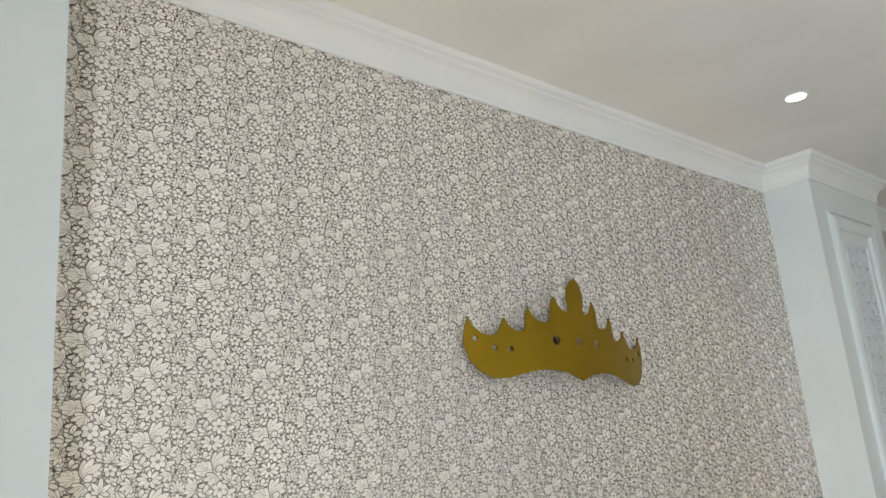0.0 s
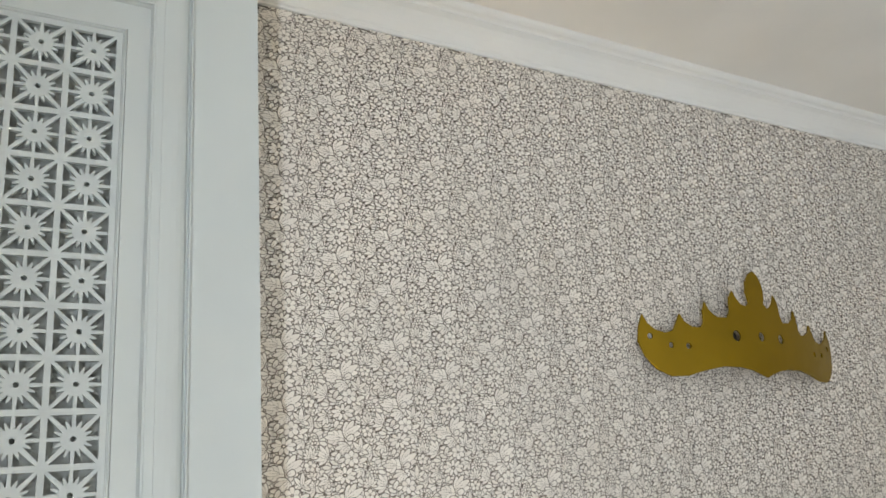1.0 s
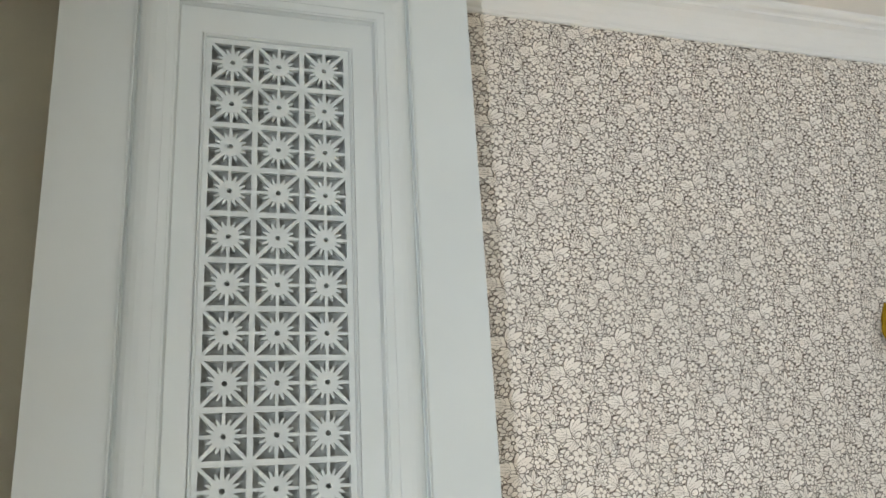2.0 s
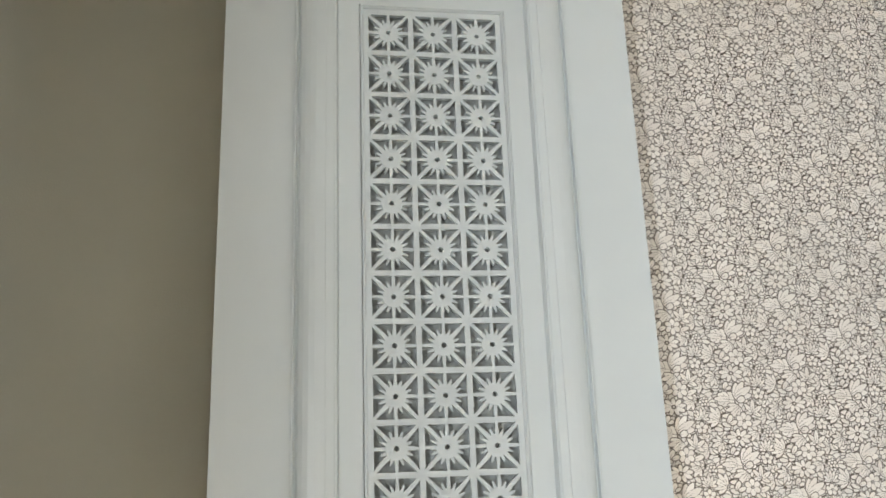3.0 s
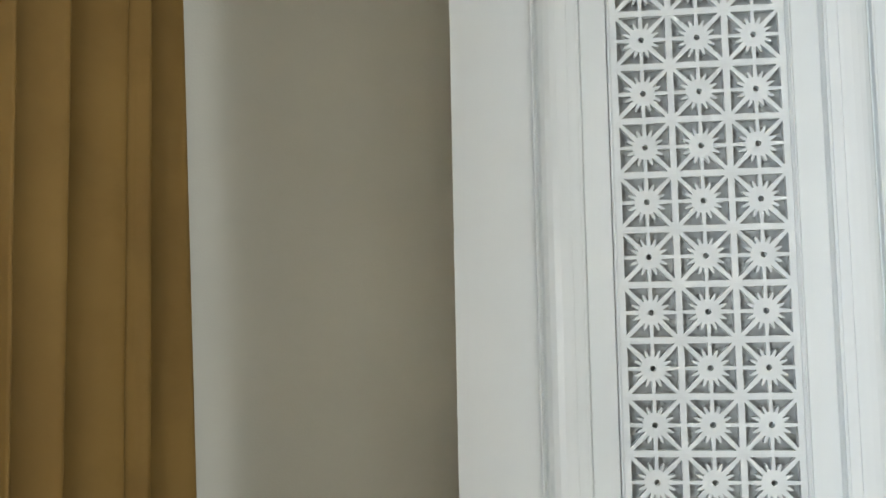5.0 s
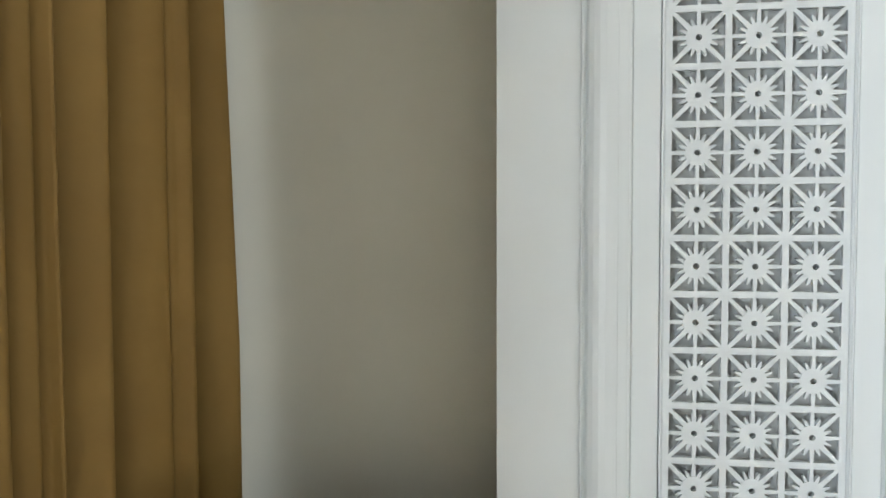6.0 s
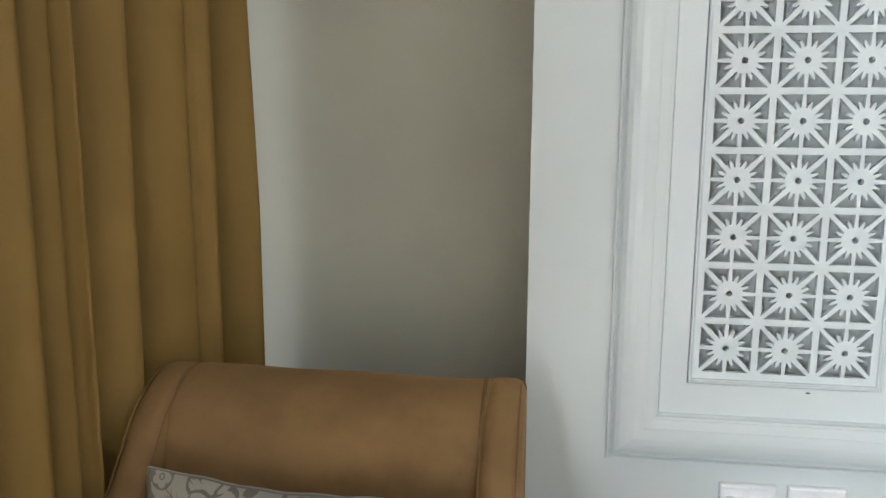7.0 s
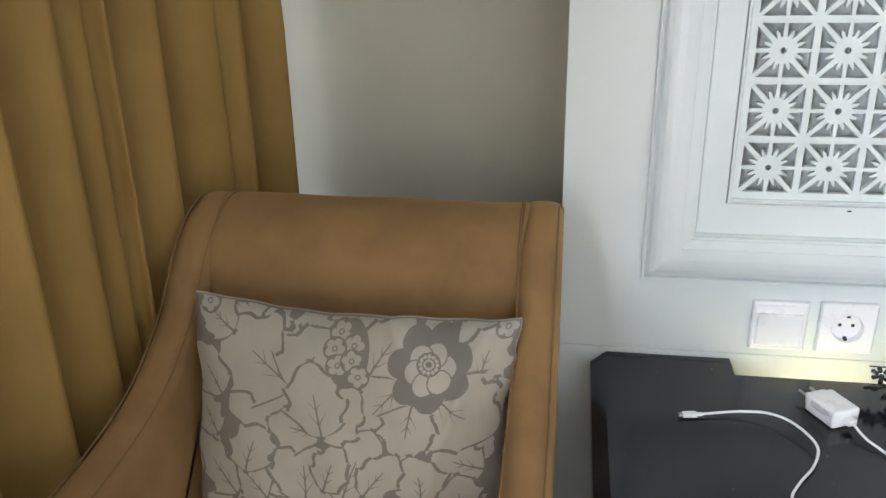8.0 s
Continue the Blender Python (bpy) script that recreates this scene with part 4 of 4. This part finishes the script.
# ---- charger and cable ----
def charger():
    ax = Vector((0.44, -0.898, 0)).normalized()
    side = Vector((-ax.y, ax.x, 0))
    origin = Vector((0.061, -0.143, TABLE_Z + 0.0008))
    turn = Matrix(((ax.x, side.x, 0, origin.x), (ax.y, side.y, 0, origin.y), (0, 0, 1, origin.z), (0, 0, 0, 1)))
    root = new("phone_charger")
    root.matrix_world = turn
    tagged(root, "white plastic phone charger lying on the black bedside table", "charger")
    bm = bmesh.new()
    box(bm, 0.0, 0.056, 0.0, 0.044, 0.0, 0.0265)
    rounded(part("body", bm, SWITCH_PLASTIC, root), 0.004, 4)
    bm = bmesh.new()
    loft(bm, [[(x, 0.022 - a, 0.0135 - b), (x, 0.022 + a, 0.0135 - b), (x, 0.022 + a, 0.0135 + b), (x, 0.022 - a, 0.0135 + b)] for x, a, b in ((0.001, 0.0165, 0.0095), (-0.005, 0.0160, 0.0090), (-0.010, 0.0135, 0.0065))], caps=True)
    rounded(part("plug_base", bm, SWITCH_PLASTIC, root), 0.002, 3)
    for y in (0.0125, 0.0315):
        bm = bmesh.new()
        tube(bm, [Vector((-0.010 - 0.0085 * i, y, 0.0135)) for i in range(3)], 0.0020, 8)
        part("pin", bm, STEEL, root, "metal plug pin", smooth=True)
    bm = bmesh.new()
    box(bm, 0.0555, 0.068, 0.015, 0.029, 0.0085, 0.0175)
    rounded(part("usb_plug", bm, CABLE_PLASTIC, root), 0.0015, 2)
    # unreadable print on the side, as bars
    bm = bmesh.new()
    for k, (a, b) in enumerate(((0.012, 0.030), (0.034, 0.046), (0.012, 0.022), (0.025, 0.048), (0.012, 0.040))):
        z = 0.0195 - 0.0032 * (k // 2 if k < 4 else 2)
        box(bm, a, b, -0.00025, 0.001, z, z + 0.0014)
    part("printed_lines", bm, PRINT, root, "grey bars of print")
    return turn


charger_pose = charger()


def cable():
    root = thing("charging_cable", (0.02, -0.25, TABLE_Z), "thin white charging cable curling over the black tabletop", "cable")
    z = TABLE_Z + 0.0022
    end = charger_pose @ Vector((0.0675, 0.022, 0.013))
    pts = [(-0.092, -0.184, z + 0.003), (-0.065, -0.178, z + 0.004), (-0.036, -0.174, z + 0.006), (0.000, -0.179, z + 0.010), (0.026, -0.198, z + 0.012), (0.044, -0.229, z + 0.011), (0.050, -0.256, z + 0.008),
           (0.037, -0.288, z + 0.003), (0.012, -0.323, z + 0.001), (-0.004, -0.355, z), (0.002, -0.40, z), (0.04, -0.43, z), (0.09, -0.41, z), (0.135, -0.35, z), (0.150, -0.29, z), (0.138, -0.247, z + 0.002), (0.120, -0.220, z + 0.006), tuple(end)]
    bm = bmesh.new()
    tube(bm, smooth_line(pts, 7), 0.0019, 8)
    piece("cord", bm, CABLE_PLASTIC, root, smooth=True)
    d = Vector((-0.98, -0.17, 0))
    for name, a, b, r, mat in (("connector", 0.0, 0.020, 0.0040, SWITCH_PLASTIC), ("strain_relief", -0.009, 0.0, 0.0026, CABLE_PLASTIC), ("metal_tip", 0.020, 0.026, 0.0026, STEEL)):
        bm = bmesh.new()
        p = Vector((-0.094, -0.1843, z + 0.0032))
        c, s = d.x, d.y
        box(bm, a, b, -r * 1.25, r * 1.25, -r * 0.75, r * 0.75)
        bm.transform(Matrix(((c, -s, 0, p.x), (s, c, 0, p.y), (0, 0, 1, p.z), (0, 0, 0, 1))))
        rounded(piece(name, bm, mat, root), 0.0012, 3)
    return root


cable()


# ---- black beaded ornament ----
def bead(bm, p, r):
    bmesh.ops.create_icosphere(bm, subdivisions=2, radius=r, matrix=Matrix.Translation(p))


def ornament():
    rng = random.Random(5)
    root = thing("beaded_ornament", (0.180, -0.125, TABLE_Z), "black glass bead flower ornament lying on the black table", "ornament")
    heads = ((0.163, -0.112, 0.024), (0.184, -0.125, 0.016), (0.205, -0.112, 0.026), (0.196, -0.092, 0.032), (0.176, -0.094, 0.034))
    for hx, hy, hz in heads:
        bm = bmesh.new()
        bead(bm, Vector((hx, hy, TABLE_Z + hz)), 0.0042)
        tilt = Euler((rng.uniform(-0.9, 0.9), rng.uniform(-0.9, 0.9), rng.uniform(0, 3))).to_matrix()
        for k in range(7):
            a = 2 * math.pi * k / 7
            for r, size in ((0.0078, 0.0032), (0.0125, 0.0036)):
                p = Vector((hx, hy, TABLE_Z + hz)) + tilt @ Vector((r * math.cos(a), r * math.sin(a), 0.003))
                p.z = max(p.z, TABLE_Z + size)
                bead(bm, p, size)
        piece("bead_flower", bm, BEAD, root, smooth=True)
    bm = bmesh.new()
    tube(bm, smooth_line([(0.184, -0.110, TABLE_Z + 0.012), (0.212, -0.075, TABLE_Z + 0.040), (0.224, -0.030, TABLE_Z + 0.018), (0.212, -0.012, TABLE_Z + 0.006), (0.192, -0.006, TABLE_Z + 0.003)], 6), 0.0011, 6)
    piece("wire_stem", bm, BEAD, root, "thin black wire", smooth=True)
    bm = bmesh.new()
    rings = []
    for i in range(9):
        u = i / 8
        c = Vector((0.216 + 0.010 * u, -0.052 - 0.006 * u, TABLE_Z + 0.040 + 0.045 * u))
        r = 0.0085 * math.sin(math.pi * (0.06 + 0.88 * u)) ** 0.8
        rings.append([c + Vector((r * math.cos(a), 0.4 * r * math.sin(a), 0)) for a in (2 * math.pi * k / 12 for k in range(12))])
    loft(bm, rings, caps=True)
    piece("leaf", bm, BEAD, root, "smooth black leaf", smooth=True)
    return root


ornament()


# ---- gilded crown on the wallpaper ----
def crown():
    from mathutils import geometry
    half_w, bulge = 0.408, 0.068
    half = [(1.02, 1.938), (0.985, 1.975), (0.95, 1.950), (0.89, 1.932), (0.82, 1.924), (0.755, 1.930), (0.725, 1.952), (0.690, 1.978), (0.655, 1.955), (0.60, 1.942), (0.53, 1.940), (0.505, 1.956),
            (0.500, 1.990), (0.475, 2.015), (0.445, 1.989), (0.39, 1.973), (0.30, 1.972), (0.272, 1.990), (0.262, 2.030), (0.225, 2.054), (0.195, 2.030), (0.155, 2.014), (0.11, 2.010), (0.080, 2.022), (0.098, 2.052), (0.088, 2.084), (0.045, 2.110)]
    low = [(0.06, 1.812), (0.14, 1.823), (0.25, 1.830), (0.40, 1.831), (0.55, 1.820), (0.70, 1.804), (0.82, 1.803), (0.92, 1.822), (0.99, 1.856), (1.03, 1.900)]

    def skew(u):
        """The points stand a little closer on one side than on the other."""
        return u * (1 - 0.10 * (1 - u * u)) if u > 0 else u * (1 + 0.06 * (1 - u * u))

    half_l, half = [(-skew(-u), z) for u, z in half], [(skew(u), z) for u, z in half]
    outline = [(u * half_w, z) for u, z in low] + [(u * half_w, z) for u, z in half] + [(0.0, 2.121)] + [(-u * half_w, z) for u, z in half_l[::-1]] + [(-u * half_w, z) for u, z in low[::-1]] + [(0.0, 1.803)]
    holes = [(0.0, 1.922, 0.0135), (0.215, 1.920, 0.0135), (-0.250, 1.920, 0.0160)]
    for s in (1, -1):
        holes += [(s * 0.67, 1.887, 0.0085), (s * 0.80, 1.889, 0.0080), (s * 0.945, 1.914, 0.0085)]
    verts = [Vector(p) for p in outline]
    edges = [(i, (i + 1) % len(outline)) for i in range(len(outline))]
    inside = []
    for u, z, r in holes:
        start = len(verts)
        verts += [Vector((u * half_w + r * math.cos(2 * math.pi * k / 14), z + r * math.sin(2 * math.pi * k / 14))) for k in range(14)]
        edges += [(start + k, start + (k + 1) % 14) for k in range(14)]
        inside.append((u * half_w, z, r))
    for i in range(-40, 41):
        for j in range(13):
            verts.append(Vector((i * 0.0101, 1.81 + j * 0.0245)))
    pts, _, tris, _, _, _ = geometry.delaunay_2d_cdt(verts, edges, [], 0, 1e-6)

    def within(c):
        hit = False
        for (xa, ya), (xb, yb) in zip(outline, outline[1:] + outline[:1]):
            if (ya > c.y) != (yb > c.y) and c.x < (xb - xa) * (c.y - ya) / (yb - ya) + xa:
                hit = not hit
        return hit and all(math.hypot(c.x - hx, c.y - hz) > hr * 0.97 for hx, hz, hr in inside)

    keep = [t for t in tris if within((pts[t[0]] + pts[t[1]] + pts[t[2]]) / 3)]

    def bow(p):
        u = min(1.05, abs(p.x / half_w))
        return 0.196 - bulge * (1 - u * u)

    lean = radians(2.0)
    root = thing("gold_ornament", (CROWN_X, 0.19, 1.95), "bowed matt gold crown fixed to the floral wallpaper", "wall ornament")
    def spot(i, back):
        dx, dz = pts[i].x, pts[i].y - 1.95
        return (CROWN_X + dx * math.cos(lean) + dz * math.sin(lean), bow(pts[i]) + back, 1.945 + dz * math.cos(lean) - dx * math.sin(lean))

    bm = bmesh.new()
    count = {}
    for back in (0.0, 0.005):
        made = {}
        for t in keep:
            for i in t:
                if i not in made:
                    made[i] = bm.verts.new(spot(i, back))
            f = bm.faces.new([made[i] for i in (t if not back else t[::-1])])
            f.smooth = True
    for t in keep:
        for i, j in ((t[0], t[1]), (t[1], t[2]), (t[2], t[0])):
            count[(min(i, j), max(i, j))] = count.get((min(i, j), max(i, j)), 0) + 1
    for (i, j), n in count.items():
        if n == 1:
            bm.faces.new([bm.verts.new(spot(k, d)) for k, d in ((i, 0.0), (j, 0.0), (j, 0.005), (i, 0.005))])
    piece("crown_plate", bm, GOLD, root)
    for x in (-0.26, 0.26):
        bm = bmesh.new()
        box(bm, CROWN_X + x - 0.01, CROWN_X + x + 0.01, bow(Vector((x, 0))) + 0.003, WALL_Y - 0.0005, 1.86, 1.88)
        piece("bracket", bm, GOLD, root)
    # dark plug added so that the largest hole reads dark
    plug_x, plug_z = CROWN_X - 0.25 * half_w - 0.001, 1.9165
    bm = bmesh.new()
    tube(bm, [Vector((plug_x, y, plug_z)) for y in (0.150, 0.175, 0.200, WALL_Y - 0.002)], 0.0195, 14)
    piece("hole_plug", bm, DARK_PLASTIC, root, "added dark plug behind the largest hole", smooth=False)
    return root


crown()

# small screw under the lattice of the near pilaster
bm = bmesh.new()
bmesh.ops.create_icosphere(bm, subdivisions=2, radius=0.0026, matrix=Matrix.Translation((0.125, 0.0012, 0.8675)) @ Matrix.Diagonal((1.4, 0.6, 0.5, 1)))
tagged(mesh_object("screw_head", bm, DARK_PLASTIC, smooth=True), "tiny dark screw head in the white panel under the lattice", "screw")
